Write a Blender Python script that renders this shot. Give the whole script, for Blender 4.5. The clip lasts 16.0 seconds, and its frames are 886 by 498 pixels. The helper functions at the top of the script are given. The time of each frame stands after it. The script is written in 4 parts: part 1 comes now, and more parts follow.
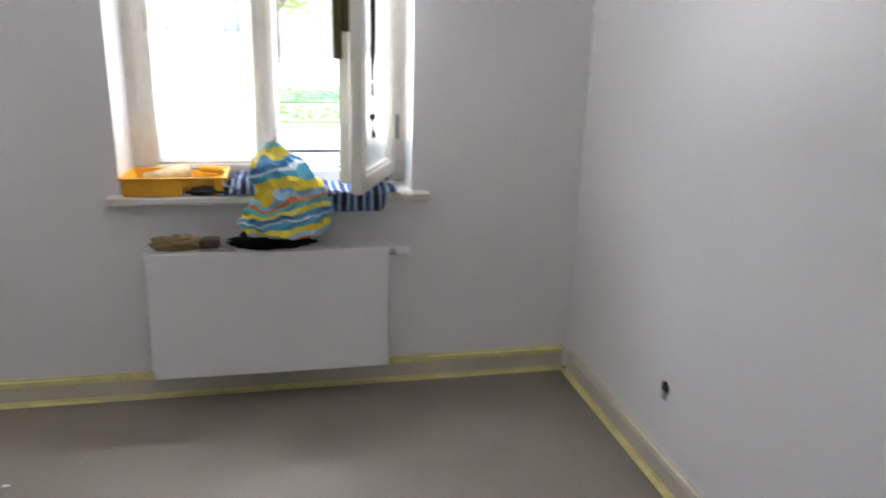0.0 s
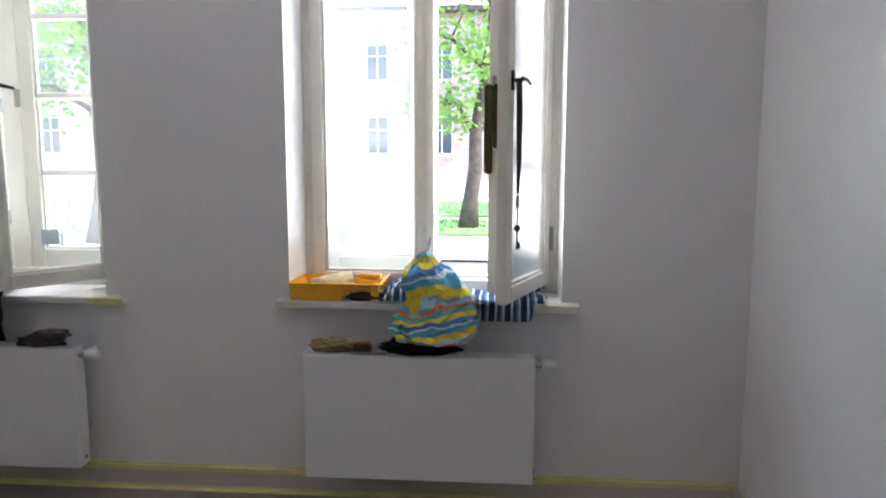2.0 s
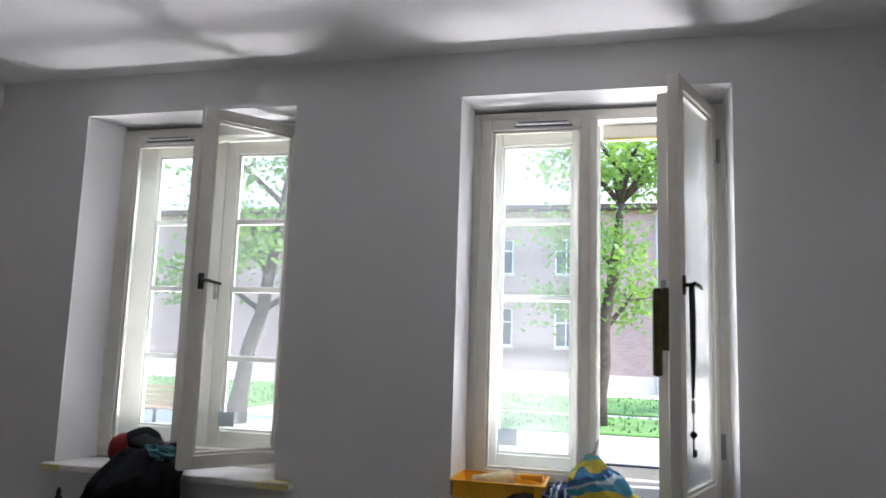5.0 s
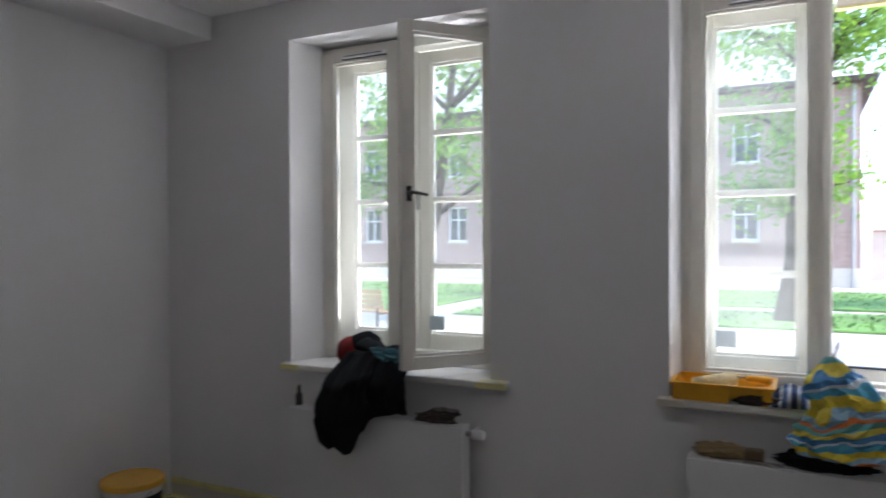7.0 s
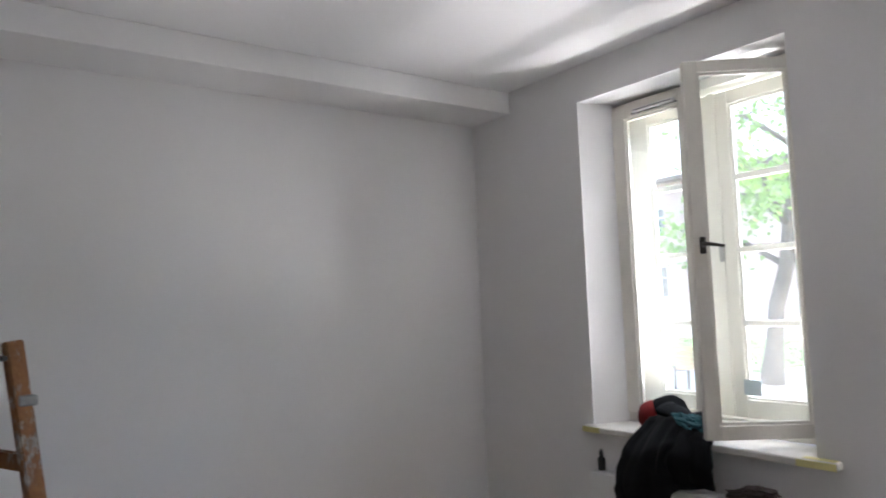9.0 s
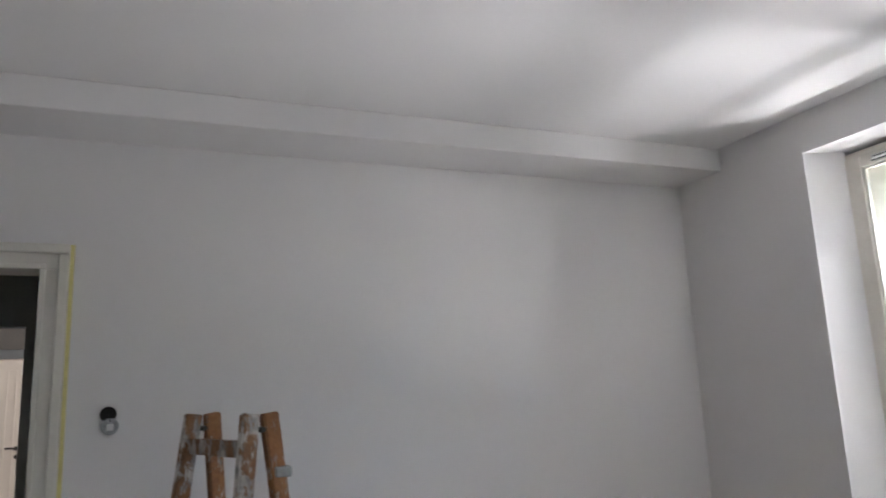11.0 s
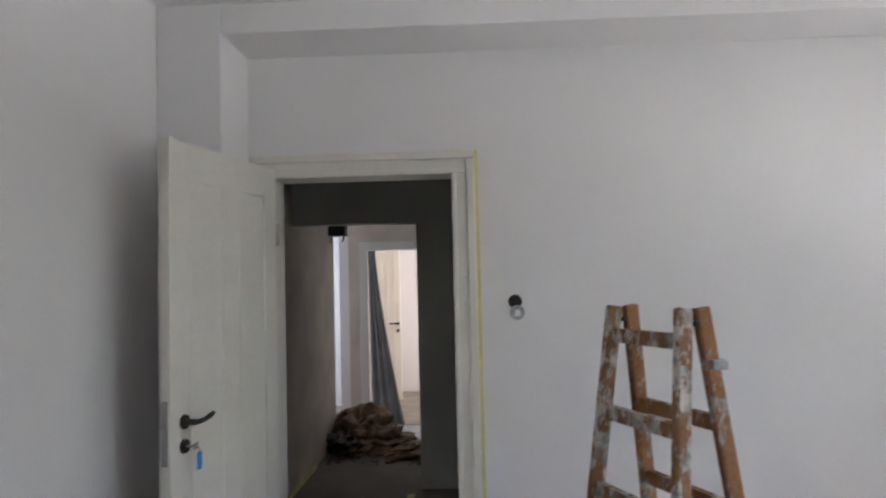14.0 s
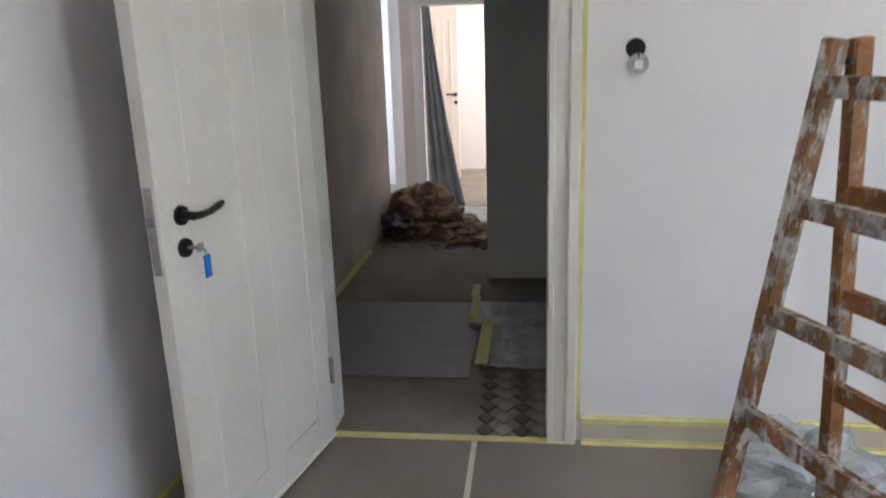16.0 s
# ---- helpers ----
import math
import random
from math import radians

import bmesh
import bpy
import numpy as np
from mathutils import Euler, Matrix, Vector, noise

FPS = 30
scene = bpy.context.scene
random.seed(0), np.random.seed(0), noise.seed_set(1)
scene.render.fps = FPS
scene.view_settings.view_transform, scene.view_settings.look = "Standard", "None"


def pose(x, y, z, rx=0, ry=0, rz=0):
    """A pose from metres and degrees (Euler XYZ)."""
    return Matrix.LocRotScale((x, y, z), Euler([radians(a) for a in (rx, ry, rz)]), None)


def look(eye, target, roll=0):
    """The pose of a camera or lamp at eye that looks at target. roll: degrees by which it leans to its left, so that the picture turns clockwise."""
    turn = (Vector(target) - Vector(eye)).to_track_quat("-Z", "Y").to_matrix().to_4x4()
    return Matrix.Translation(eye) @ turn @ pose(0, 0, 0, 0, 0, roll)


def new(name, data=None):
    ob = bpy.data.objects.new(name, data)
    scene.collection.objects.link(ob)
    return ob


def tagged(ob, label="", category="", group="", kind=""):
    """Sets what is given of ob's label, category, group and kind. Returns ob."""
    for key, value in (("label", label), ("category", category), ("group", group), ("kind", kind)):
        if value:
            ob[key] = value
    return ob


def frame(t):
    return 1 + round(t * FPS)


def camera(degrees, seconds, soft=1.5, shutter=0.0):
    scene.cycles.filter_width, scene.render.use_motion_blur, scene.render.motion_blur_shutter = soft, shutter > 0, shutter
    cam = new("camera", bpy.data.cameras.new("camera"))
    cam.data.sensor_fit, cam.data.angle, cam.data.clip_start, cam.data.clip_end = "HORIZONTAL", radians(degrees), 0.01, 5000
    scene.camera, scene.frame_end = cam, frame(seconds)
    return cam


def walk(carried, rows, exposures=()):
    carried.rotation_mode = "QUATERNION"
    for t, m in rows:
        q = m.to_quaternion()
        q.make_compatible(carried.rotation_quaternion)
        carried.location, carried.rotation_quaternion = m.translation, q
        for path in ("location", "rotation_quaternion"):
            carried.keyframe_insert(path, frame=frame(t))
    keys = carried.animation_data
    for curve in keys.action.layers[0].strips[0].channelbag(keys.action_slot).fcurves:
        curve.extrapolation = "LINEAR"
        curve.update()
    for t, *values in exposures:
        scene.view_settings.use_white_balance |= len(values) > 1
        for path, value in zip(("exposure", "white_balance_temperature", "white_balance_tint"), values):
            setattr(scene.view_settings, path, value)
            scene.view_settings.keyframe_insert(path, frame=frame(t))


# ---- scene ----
cam = camera(63.9, 16.0, soft=1.7, shutter=0.4)
PATH = [
    (0, (-0.126, 0.495, 1.405), (0.282, 2.369, 0.838), 1.6),
    (0.5, (0.028, 0.507, 1.439), (0.059, 2.441, 0.93), 1.8),
    (0.9, (0.088, 0.509, 1.43), (-0.006, 2.445, 0.936), 0.3),
    (1, (0.075, 0.506, 1.432), (-0.024, 2.439, 0.927), 0.3),
    (1.5, (0.081, 0.499, 1.398), (-0.049, 2.459, 1.023), 0.2),
    (2, (0.078, 0.49, 1.399), (-0.07, 2.467, 1.133), 0.1),
    (2.5, (0.101, 0.503, 1.424), (-0.133, 2.488, 1.338), 0.7),
    (3, (0.113, 0.494, 1.439), (-0.288, 2.451, 1.537), 0),
    (3.5, (0.08, 0.444, 1.446), (-0.399, 2.369, 1.699), 0.7),
    (3.7, (0.083, 0.445, 1.45), (-0.422, 2.362, 1.717), 1.1),
    (5.8, (-0.224, 0.351, 1.412), (-0.692, 2.28, 1.658), 2.2),
    (5.9, (-0.233, 0.347, 1.416), (-0.715, 2.274, 1.645), 2.1),
    (6, (-0.242, 0.333, 1.411), (-0.734, 2.26, 1.618), 1.8),
    (6.5, (-0.284, 0.326, 1.408), (-0.912, 2.222, 1.503), 1.4),
    (7, (-0.281, 0.342, 1.445), (-1.183, 2.126, 1.419), -0.3),
    (7.5, (-0.23, 0.387, 1.428), (-1.42, 1.995, 1.417), -0.9),
    (8, (-0.189, 0.49, 1.418), (-1.562, 1.943, 1.45), -1.6),
    (8.5, (-0.147, 0.513, 1.442), (-1.641, 1.840, 1.549), -2.4),
    (9, (-0.113, 0.524, 1.45), (-1.726, 1.695, 1.606), -2.2),
    (9.2, (-0.117, 0.488, 1.437), (-1.767, 1.603, 1.624), -2.4),
    (11.3, (-0.284, 0.357, 1.457), (-2.131, 1.016, 1.854), -2.2),
    (11.5, (-0.286, 0.316, 1.462), (-2.154, 0.903, 1.869), -2),
    (12, (-0.267, 0.28, 1.472), (-2.185, 0.688, 1.866), -1.5),
    (12.5, (-0.18, 0.212, 1.52), (-2.126, 0.538, 1.845), -1.9),
    (13, (-0.209, 0.167, 1.517), (-2.173, 0.392, 1.821), -1.5),
    (13.5, (-0.232, 0.094, 1.509), (-2.213, 0.216, 1.756), -0.9),
    (14, (-0.297, 0.063, 1.484), (-2.292, -0.026, 1.58), -1.4),
    (14.5, (-0.409, 0.036, 1.472), (-2.393, -0.213, 1.465), -1.7),
    (15, (-0.596, 0.032, 1.483), (-2.547, -0.373, 1.314), -3.1),
    (15.5, (-0.827, -0.061, 1.419), (-2.78, -0.35, 1.099), -0.8),
    (16, (-1.105, -0.094, 1.381), (-3.021, -0.338, 0.864), -1.9),
]
EXPOSURE = [(0.0, 3.0, 6350), (1.0, 3.03, 6350), (1.6, 2.70, 6280), (2.5, 2.17, 6250), (3.2, 1.76, 6290), (6.0, 1.65, 6220), (7.2, 1.55, 6250), (8.0, 2.13, 6300), (9.0, 2.42, 6400), (11.5, 2.60, 6400), (12.0, 2.98, 6420), (12.5, 3.06, 6430), (13.5, 3.02, 6430), (14.2, 3.19, 6430), (15.2, 3.56, 6430), (16.0, 3.75, 6450)]
walk(cam, [(t, look(eye, target, roll)) for t, eye, target, roll in PATH], [(t, e, k, 17) for t, e, k in EXPOSURE])
SKY_STRENGTH, SUN_STRENGTH = 0.30, 2.4
LAMP_UP, LAMP_DOWN = 9.0, 3.8


# ---- light ----
world = bpy.data.worlds.new("sky")
scene.world = world
world.use_nodes = True
wn = world.node_tree
sky = wn.nodes.new("ShaderNodeTexSky")
sky.sky_type = "NISHITA"
sky.sun_disc = False
SUN_EL, SUN_AZ = radians(56), radians(97)
sky.sun_elevation, sky.sun_rotation = SUN_EL, SUN_AZ
wn.links.new(sky.outputs[0], wn.nodes["Background"].inputs[0])
wn.nodes["Background"].inputs[1].default_value = SKY_STRENGTH
sun = new("sun", bpy.data.lights.new("sun", "SUN"))
sun.data.energy, sun.data.angle, sun.data.color = SUN_STRENGTH, radians(0.6), (1.0, 0.95, 0.86)
to_sun = Vector((math.sin(SUN_AZ) * math.cos(SUN_EL), math.cos(SUN_AZ) * math.cos(SUN_EL), math.sin(SUN_EL)))
sun.matrix_world = look(to_sun * 60, (0, 0, 0))


def daylight_lamp(name, eye, target, w, h, watts, color=(0.93, 0.96, 1.0), spread=180):
    """Area lamp added to stand in for daylight from a window."""
    lamp = new(name, bpy.data.lights.new(name, "AREA"))
    lamp.data.shape, lamp.data.size, lamp.data.size_y = "RECTANGLE", w, h
    lamp.data.energy, lamp.data.color, lamp.data.spread = watts, color, radians(spread)
    lamp.matrix_world = look(eye, target)


for wx in (-2.073, -0.205):
    # added lamps outside each window boost sky and sunlit yard light, upwards and downwards
    daylight_lamp("yard_bounce_fill", (wx, 4.250, 0.760), (wx, 2.90, 1.700), 0.92, 0.14, LAMP_UP, (0.99, 0.99, 0.98), 118)
    daylight_lamp("sky_fill", (wx, 3.800, 2.490), (wx, 2.60, 0.95), 0.92, 0.16, LAMP_DOWN, (0.92, 0.965, 1.0), 120)
# added lamps stand in for unseen windows of both rooms; no openings are built
daylight_lamp("daylight_side_room", (-8.4, -3.0, 1.4), (-8.5, 0, 1.0), 0.9, 1.4, 2.8, (0.80, 0.87, 1.0))
daylight_lamp("daylight_far_room", (-9.0, 0.75, 1.5), (-9.4, -1.0, 0.9), 1.2, 1.4, 4.4, (1.0, 0.93, 0.88))


# ---- materials ----
def material(name, color, rough=0.6, metal=0.0, var=0.08, scale=6.0, fine=90.0, bump=0.1, spec=0.5, dark=None, stain=0.0):
    """Principled surface with two scales of colour change, a rough change and a fine relief."""
    m = bpy.data.materials.new(name)
    m.use_nodes = True
    n, l = m.node_tree.nodes, m.node_tree.links
    b = n["Principled BSDF"]
    b.inputs["Roughness"].default_value, b.inputs["Metallic"].default_value = rough, metal
    b.inputs["Specular IOR Level"].default_value = spec
    tc = n.new("ShaderNodeTexCoord")
    big, small = n.new("ShaderNodeTexNoise"), n.new("ShaderNodeTexNoise")
    big.inputs["Scale"].default_value, small.inputs["Scale"].default_value = scale, fine
    big.inputs["Detail"].default_value, small.inputs["Detail"].default_value = 5, 3
    for t in (big, small):
        l.new(tc.outputs["Object"], t.inputs["Vector"])
    mixn = n.new("ShaderNodeMix")
    mixn.data_type = "FLOAT"
    mixn.inputs[0].default_value = 0.35
    l.new(big.outputs[0], mixn.inputs[2])
    l.new(small.outputs[0], mixn.inputs[3])
    ramp = n.new("ShaderNodeValToRGB")
    lo = dark or tuple(c * (1 - var) for c in color)
    hi = tuple(min(1, c * (1 + var * 0.5)) for c in color)
    ramp.color_ramp.elements[0].position, ramp.color_ramp.elements[1].position = 0.35, 0.65
    ramp.color_ramp.elements[0].color, ramp.color_ramp.elements[1].color = (*lo, 1), (*hi, 1)
    l.new(mixn.outputs[0], ramp.inputs[0])
    l.new(ramp.outputs[0], b.inputs["Base Color"])
    bp = n.new("ShaderNodeBump")
    bp.inputs["Strength"].default_value, bp.inputs["Distance"].default_value = bump, 0.004
    l.new(small.outputs[0], bp.inputs["Height"])
    l.new(bp.outputs[0], b.inputs["Normal"])
    return m


def banded(name, stops, axis, period, wobble=0.25, noise_scale=4.0, rough=0.5, angle=0.0, bump=0.1, spec=0.5):
    """Cloth or film printed with stripes across one axis of the object."""
    m = bpy.data.materials.new(name)
    m.use_nodes = True
    n, l = m.node_tree.nodes, m.node_tree.links
    b = n["Principled BSDF"]
    b.inputs["Roughness"].default_value, b.inputs["Specular IOR Level"].default_value = rough, spec
    tc, noi, sep = n.new("ShaderNodeTexCoord"), n.new("ShaderNodeTexNoise"), n.new("ShaderNodeSeparateXYZ")
    mp = n.new("ShaderNodeMapping")
    mp.inputs["Rotation"].default_value = (0, angle, 0)
    noi.inputs["Scale"].default_value = noise_scale
    l.new(tc.outputs["Object"], mp.inputs[0])
    l.new(mp.outputs[0], sep.inputs[0])
    l.new(tc.outputs["Object"], noi.inputs["Vector"])
    mul, add, fr = (n.new("ShaderNodeMath") for _ in range(3))
    mul.operation, add.operation, fr.operation = "MULTIPLY", "MULTIPLY_ADD", "FRACT"
    mul.inputs[1].default_value = 1.0 / period
    l.new(sep.outputs[axis], mul.inputs[0])
    l.new(noi.outputs[0], add.inputs[0])
    add.inputs[1].default_value = wobble
    l.new(mul.outputs[0], add.inputs[2])
    l.new(add.outputs[0], fr.inputs[0])
    ramp = n.new("ShaderNodeValToRGB")
    ramp.color_ramp.interpolation = "CONSTANT"
    while len(ramp.color_ramp.elements) < len(stops):
        ramp.color_ramp.elements.new(0.5)
    for e, (p, c) in zip(ramp.color_ramp.elements, stops):
        e.position, e.color = p, (*c, 1)
    l.new(fr.outputs[0], ramp.inputs[0])
    l.new(ramp.outputs[0], b.inputs["Base Color"])
    fine = n.new("ShaderNodeTexNoise")
    fine.inputs["Scale"].default_value = 60
    l.new(tc.outputs["Object"], fine.inputs["Vector"])
    bp = n.new("ShaderNodeBump")
    bp.inputs["Strength"].default_value, bp.inputs["Distance"].default_value = bump, 0.01
    l.new(fine.outputs[0], bp.inputs["Height"])
    l.new(bp.outputs[0], b.inputs["Normal"])
    return m


def splattered(name, base, base2, paint, cover=0.5, scale=14.0):
    """Bare wood with drips and smears of old paint."""
    m = material(name, base, rough=0.7, var=0.3, scale=9, fine=70, bump=0.4, dark=base2)
    n, l = m.node_tree.nodes, m.node_tree.links
    b = n["Principled BSDF"]
    old = b.inputs["Base Color"].links[0].from_socket
    tc, noi = n.new("ShaderNodeTexCoord"), n.new("ShaderNodeTexNoise")
    mp = n.new("ShaderNodeMapping")
    mp.inputs["Scale"].default_value = (1, 1, 0.45)
    noi.inputs["Scale"].default_value, noi.inputs["Detail"].default_value = scale, 6
    noi.inputs["Roughness"].default_value = 0.7
    l.new(tc.outputs["Object"], mp.inputs[0])
    l.new(mp.outputs[0], noi.inputs["Vector"])
    r = n.new("ShaderNodeValToRGB")
    r.color_ramp.elements[0].position, r.color_ramp.elements[1].position = 1 - cover - 0.02, 1 - cover + 0.03
    l.new(noi.outputs[0], r.inputs[0])
    tone = n.new("ShaderNodeTexNoise")
    tone.inputs["Scale"].default_value = 25
    l.new(tc.outputs["Object"], tone.inputs["Vector"])
    pr = n.new("ShaderNodeValToRGB")
    pr.color_ramp.elements[0].position, pr.color_ramp.elements[1].position = 0.35, 0.6
    pr.color_ramp.elements[0].color = (*[c * 0.4 for c in paint], 1)
    pr.color_ramp.elements[1].color = (*paint, 1)
    l.new(tone.outputs[0], pr.inputs[0])
    mx = n.new("ShaderNodeMix")
    mx.data_type = "RGBA"
    l.new(r.outputs[0], mx.inputs[0])
    l.new(old, mx.inputs[6])
    l.new(pr.outputs[0], mx.inputs[7])
    l.new(mx.outputs[2], b.inputs["Base Color"])
    return m


def bricks(name, c1, c2, mortar):
    m = material(name, c1, rough=0.85, bump=0.3)
    n, l = m.node_tree.nodes, m.node_tree.links
    tex, tc, mp = n.new("ShaderNodeTexBrick"), n.new("ShaderNodeTexCoord"), n.new("ShaderNodeMapping")
    mp.inputs["Rotation"].default_value = (radians(90), 0, 0)
    tex.inputs["Color1"].default_value, tex.inputs["Color2"].default_value = (*c1, 1), (*c2, 1)
    tex.inputs["Mortar"].default_value = (*mortar, 1)
    tex.inputs["Scale"].default_value = 1.0
    tex.inputs["Brick Width"].default_value, tex.inputs["Row Height"].default_value = 0.26, 0.077
    tex.inputs["Mortar Size"].default_value = 0.008
    l.new(tc.outputs["Object"], mp.inputs[0])
    l.new(mp.outputs[0], tex.inputs["Vector"])
    l.new(tex.outputs[0], n["Principled BSDF"].inputs["Base Color"])
    return m


def glass(name, tint=(0.97, 0.99, 0.98), dusty=0.02):
    m = bpy.data.materials.new(name)
    m.use_nodes = True
    n, l = m.node_tree.nodes, m.node_tree.links
    n.remove(n["Principled BSDF"])
    tr, gl, mx, fr = (n.new("ShaderNode" + k) for k in ("BsdfTransparent", "BsdfGlossy", "MixShader", "Fresnel"))
    tr.inputs[0].default_value = (*tint, 1)
    gl.inputs["Roughness"].default_value = 0.03
    fr.inputs[0].default_value = 1.45
    l.new(fr.outputs[0], mx.inputs[0])
    l.new(tr.outputs[0], mx.inputs[1])
    l.new(gl.outputs[0], mx.inputs[2])
    dust, mx2 = n.new("ShaderNodeBsdfTranslucent"), n.new("ShaderNodeMixShader")
    dust.inputs[0].default_value = (0.9, 0.9, 0.88, 1)
    mx2.inputs[0].default_value = dusty
    l.new(mx.outputs[0], mx2.inputs[1])
    l.new(dust.outputs[0], mx2.inputs[2])
    l.new(mx2.outputs[0], n["Material Output"].inputs[0])
    return m


WALL = material("white_wall_paint", (0.80, 0.79, 0.785), rough=0.85, var=0.03, scale=1.3, fine=160, bump=0.12)
CEIL = material("white_ceiling_paint", (0.82, 0.815, 0.81), rough=0.9, var=0.03, scale=1.0, fine=120, bump=0.12)
FLOOR = material("grey_beige_floor_covering", (0.258, 0.226, 0.187), rough=0.5, var=0.12, scale=2.5, fine=60, bump=0.08)
BASE = material("grey_painted_baseboard", (0.60, 0.55, 0.46), rough=0.6, var=0.08, scale=5)
TAPE = material("yellow_masking_tape", (0.76, 0.70, 0.32), rough=0.7, var=0.15, scale=12, fine=150, bump=0.3)
PALETAPE = material("paint_covered_tape", (0.74, 0.69, 0.56), rough=0.7, var=0.12, scale=12, fine=150, bump=0.3)
WINDOW = material("aged_white_window_paint", (0.80, 0.768, 0.695), rough=0.45, var=0.06, scale=7, fine=60, bump=0.2)
SILL = material("white_sill_paint", (0.78, 0.76, 0.71), rough=0.5, var=0.10, scale=8, fine=90, bump=0.2)
DOORP = material("cream_door_paint", (0.78, 0.755, 0.69), rough=0.45, var=0.06, scale=3, fine=50, bump=0.12)
RAD = material("white_enamel", (0.80, 0.80, 0.80), rough=0.32, var=0.02, scale=3, bump=0.02)
# near black: shade of slots and gaps put into the colour
SLOTSHADE = material("dark_slot_shade", (0.06, 0.06, 0.06), rough=0.7)
PLASTIC = material("white_plastic", (0.78, 0.78, 0.77), rough=0.35, var=0.04)
IRON = material("dark_bronze_metal", (0.05, 0.045, 0.04), rough=0.38, metal=0.8, var=0.3, scale=30)
STEEL = material("dull_steel", (0.42, 0.41, 0.39), rough=0.42, metal=0.9, var=0.2, scale=20)
BLACK = material("black_plastic", (0.012, 0.012, 0.013), rough=0.5)
# near black for the shade inside the wall boxes, which have no depth
HOLESHADE = material("painted_hole_shade", (0.012, 0.011, 0.01), rough=0.9)
YELLOW = material("yellow_tray_plastic", (0.86, 0.43, 0.02), rough=0.38, var=0.12, scale=9, bump=0.05)
LID = material("yellow_lid_plastic", (0.78, 0.42, 0.05), rough=0.42, var=0.12, scale=12)
FLEECE = material("cream_roller_fleece", (0.72, 0.62, 0.38), rough=1.0, var=0.3, scale=30, fine=220, bump=1.0)
JACKET = material("black_jacket_cloth", (0.006, 0.007, 0.009), rough=0.9, var=0.5, scale=9, fine=180, bump=0.5, spec=0.2)
RED = material("red_cap_cloth", (0.22, 0.008, 0.008), rough=0.8, var=0.3, scale=15, bump=0.4)
TEAL = material("teal_lining_cloth", (0.03, 0.12, 0.14), rough=0.8, var=0.4, scale=14, bump=0.4)
LEATHER = material("brown_leather", (0.035, 0.018, 0.013), rough=0.5, var=0.4, scale=14, bump=0.5)
BRISTLE = material("tan_bristles", (0.30, 0.215, 0.10), rough=0.9, var=0.4, scale=8, fine=300, bump=1.0)
BRUSHWOOD = material("dull_brush_wood", (0.16, 0.11, 0.06), rough=0.7, var=0.3, scale=10)
OLIVE = material("olive_towel_cloth", (0.055, 0.052, 0.014), rough=0.95, var=0.3, scale=25, fine=200, bump=0.8)
BLUETAG = material("blue_key_tag", (0.0, 0.16, 0.55), rough=0.3)
STICKER = material("pale_blue_paper", (0.45, 0.52, 0.56), rough=0.7)
CLEAR = material("milky_plastic_film", (0.62, 0.68, 0.70), rough=0.22, var=0.25, scale=7, bump=0.3)
CLEAR.node_tree.nodes["Principled BSDF"].inputs["Alpha"].default_value = 0.55
MILKY = material("grey_clear_plastic", (0.42, 0.43, 0.44), rough=0.2, var=0.3, scale=60)
LADDER_A = splattered("paint_splashed_ladder_wood", (0.30, 0.15, 0.065), (0.15, 0.075, 0.035), (0.60, 0.57, 0.53), 0.50, 22.0)
LADDER_B = splattered("worn_orange_ladder_wood", (0.31, 0.14, 0.052), (0.17, 0.075, 0.03), (0.52, 0.48, 0.43), 0.44, 20.0)
BAG = banded("striped_carrier_bag_film", [(0.0, (0.78, 0.62, 0.05)), (0.17, (0.08, 0.36, 0.50)), (0.30, (0.55, 0.66, 0.68)), (0.36, (0.07, 0.24, 0.46)), (0.50, (0.76, 0.66, 0.10)), (0.63, (0.16, 0.48, 0.46)), (0.78, (0.66, 0.20, 0.06)), (0.87, (0.30, 0.50, 0.62))], 2, 0.165, wobble=1.25, noise_scale=5.5, rough=0.11, angle=0.16, bump=0.3)
TOWEL = banded("navy_striped_towel_cloth", [(0.0, (0.012, 0.03, 0.09)), (0.38, (0.55, 0.60, 0.66)), (0.52, (0.02, 0.05, 0.15)), (0.72, (0.10, 0.20, 0.38)), (0.86, (0.62, 0.64, 0.68))], 0, 0.062, wobble=0.25, noise_scale=6, rough=0.95, bump=0.6)
HALLWALL = material("grey_hall_wall_paint", (0.76, 0.78, 0.75), rough=0.85, var=0.08, scale=2)
# tan puts the hall's warm light and the far wall's shade into the colour
TINTWALL = material("light_tinted_tan_wall", (0.68, 0.59, 0.49), rough=0.9, var=0.2, scale=3)
HALLFLOOR = material("dusty_brown_floor", (0.27, 0.24, 0.20), rough=0.75, var=0.25, scale=4, fine=60, bump=0.3)
PAPER = material("grey_protective_sheet", (0.28, 0.29, 0.30), rough=0.5, var=0.12, scale=5, fine=30, bump=0.3)
DIRTY = material("dirty_white_film", (0.45, 0.48, 0.48), rough=0.35, var=0.3, scale=9, fine=40, bump=0.5)
RAGS = material("dusty_brown_rags", (0.36, 0.24, 0.15), rough=0.95, var=0.6, scale=9, fine=70, bump=0.8, dark=(0.05, 0.03, 0.02))
CURTAIN = material("grey_dust_sheet", (0.34, 0.345, 0.34), rough=0.7, var=0.25, scale=6, fine=70, bump=0.3)
DARKTILE = material("brown_tile", (0.10, 0.07, 0.06), rough=0.5, var=0.2, scale=20)
LIGHTTILE = material("grey_tile", (0.30, 0.29, 0.27), rough=0.5, var=0.2, scale=20)
BRICK = bricks("red_brick", (0.32, 0.20, 0.17), (0.38, 0.25, 0.21), (0.38, 0.35, 0.32))
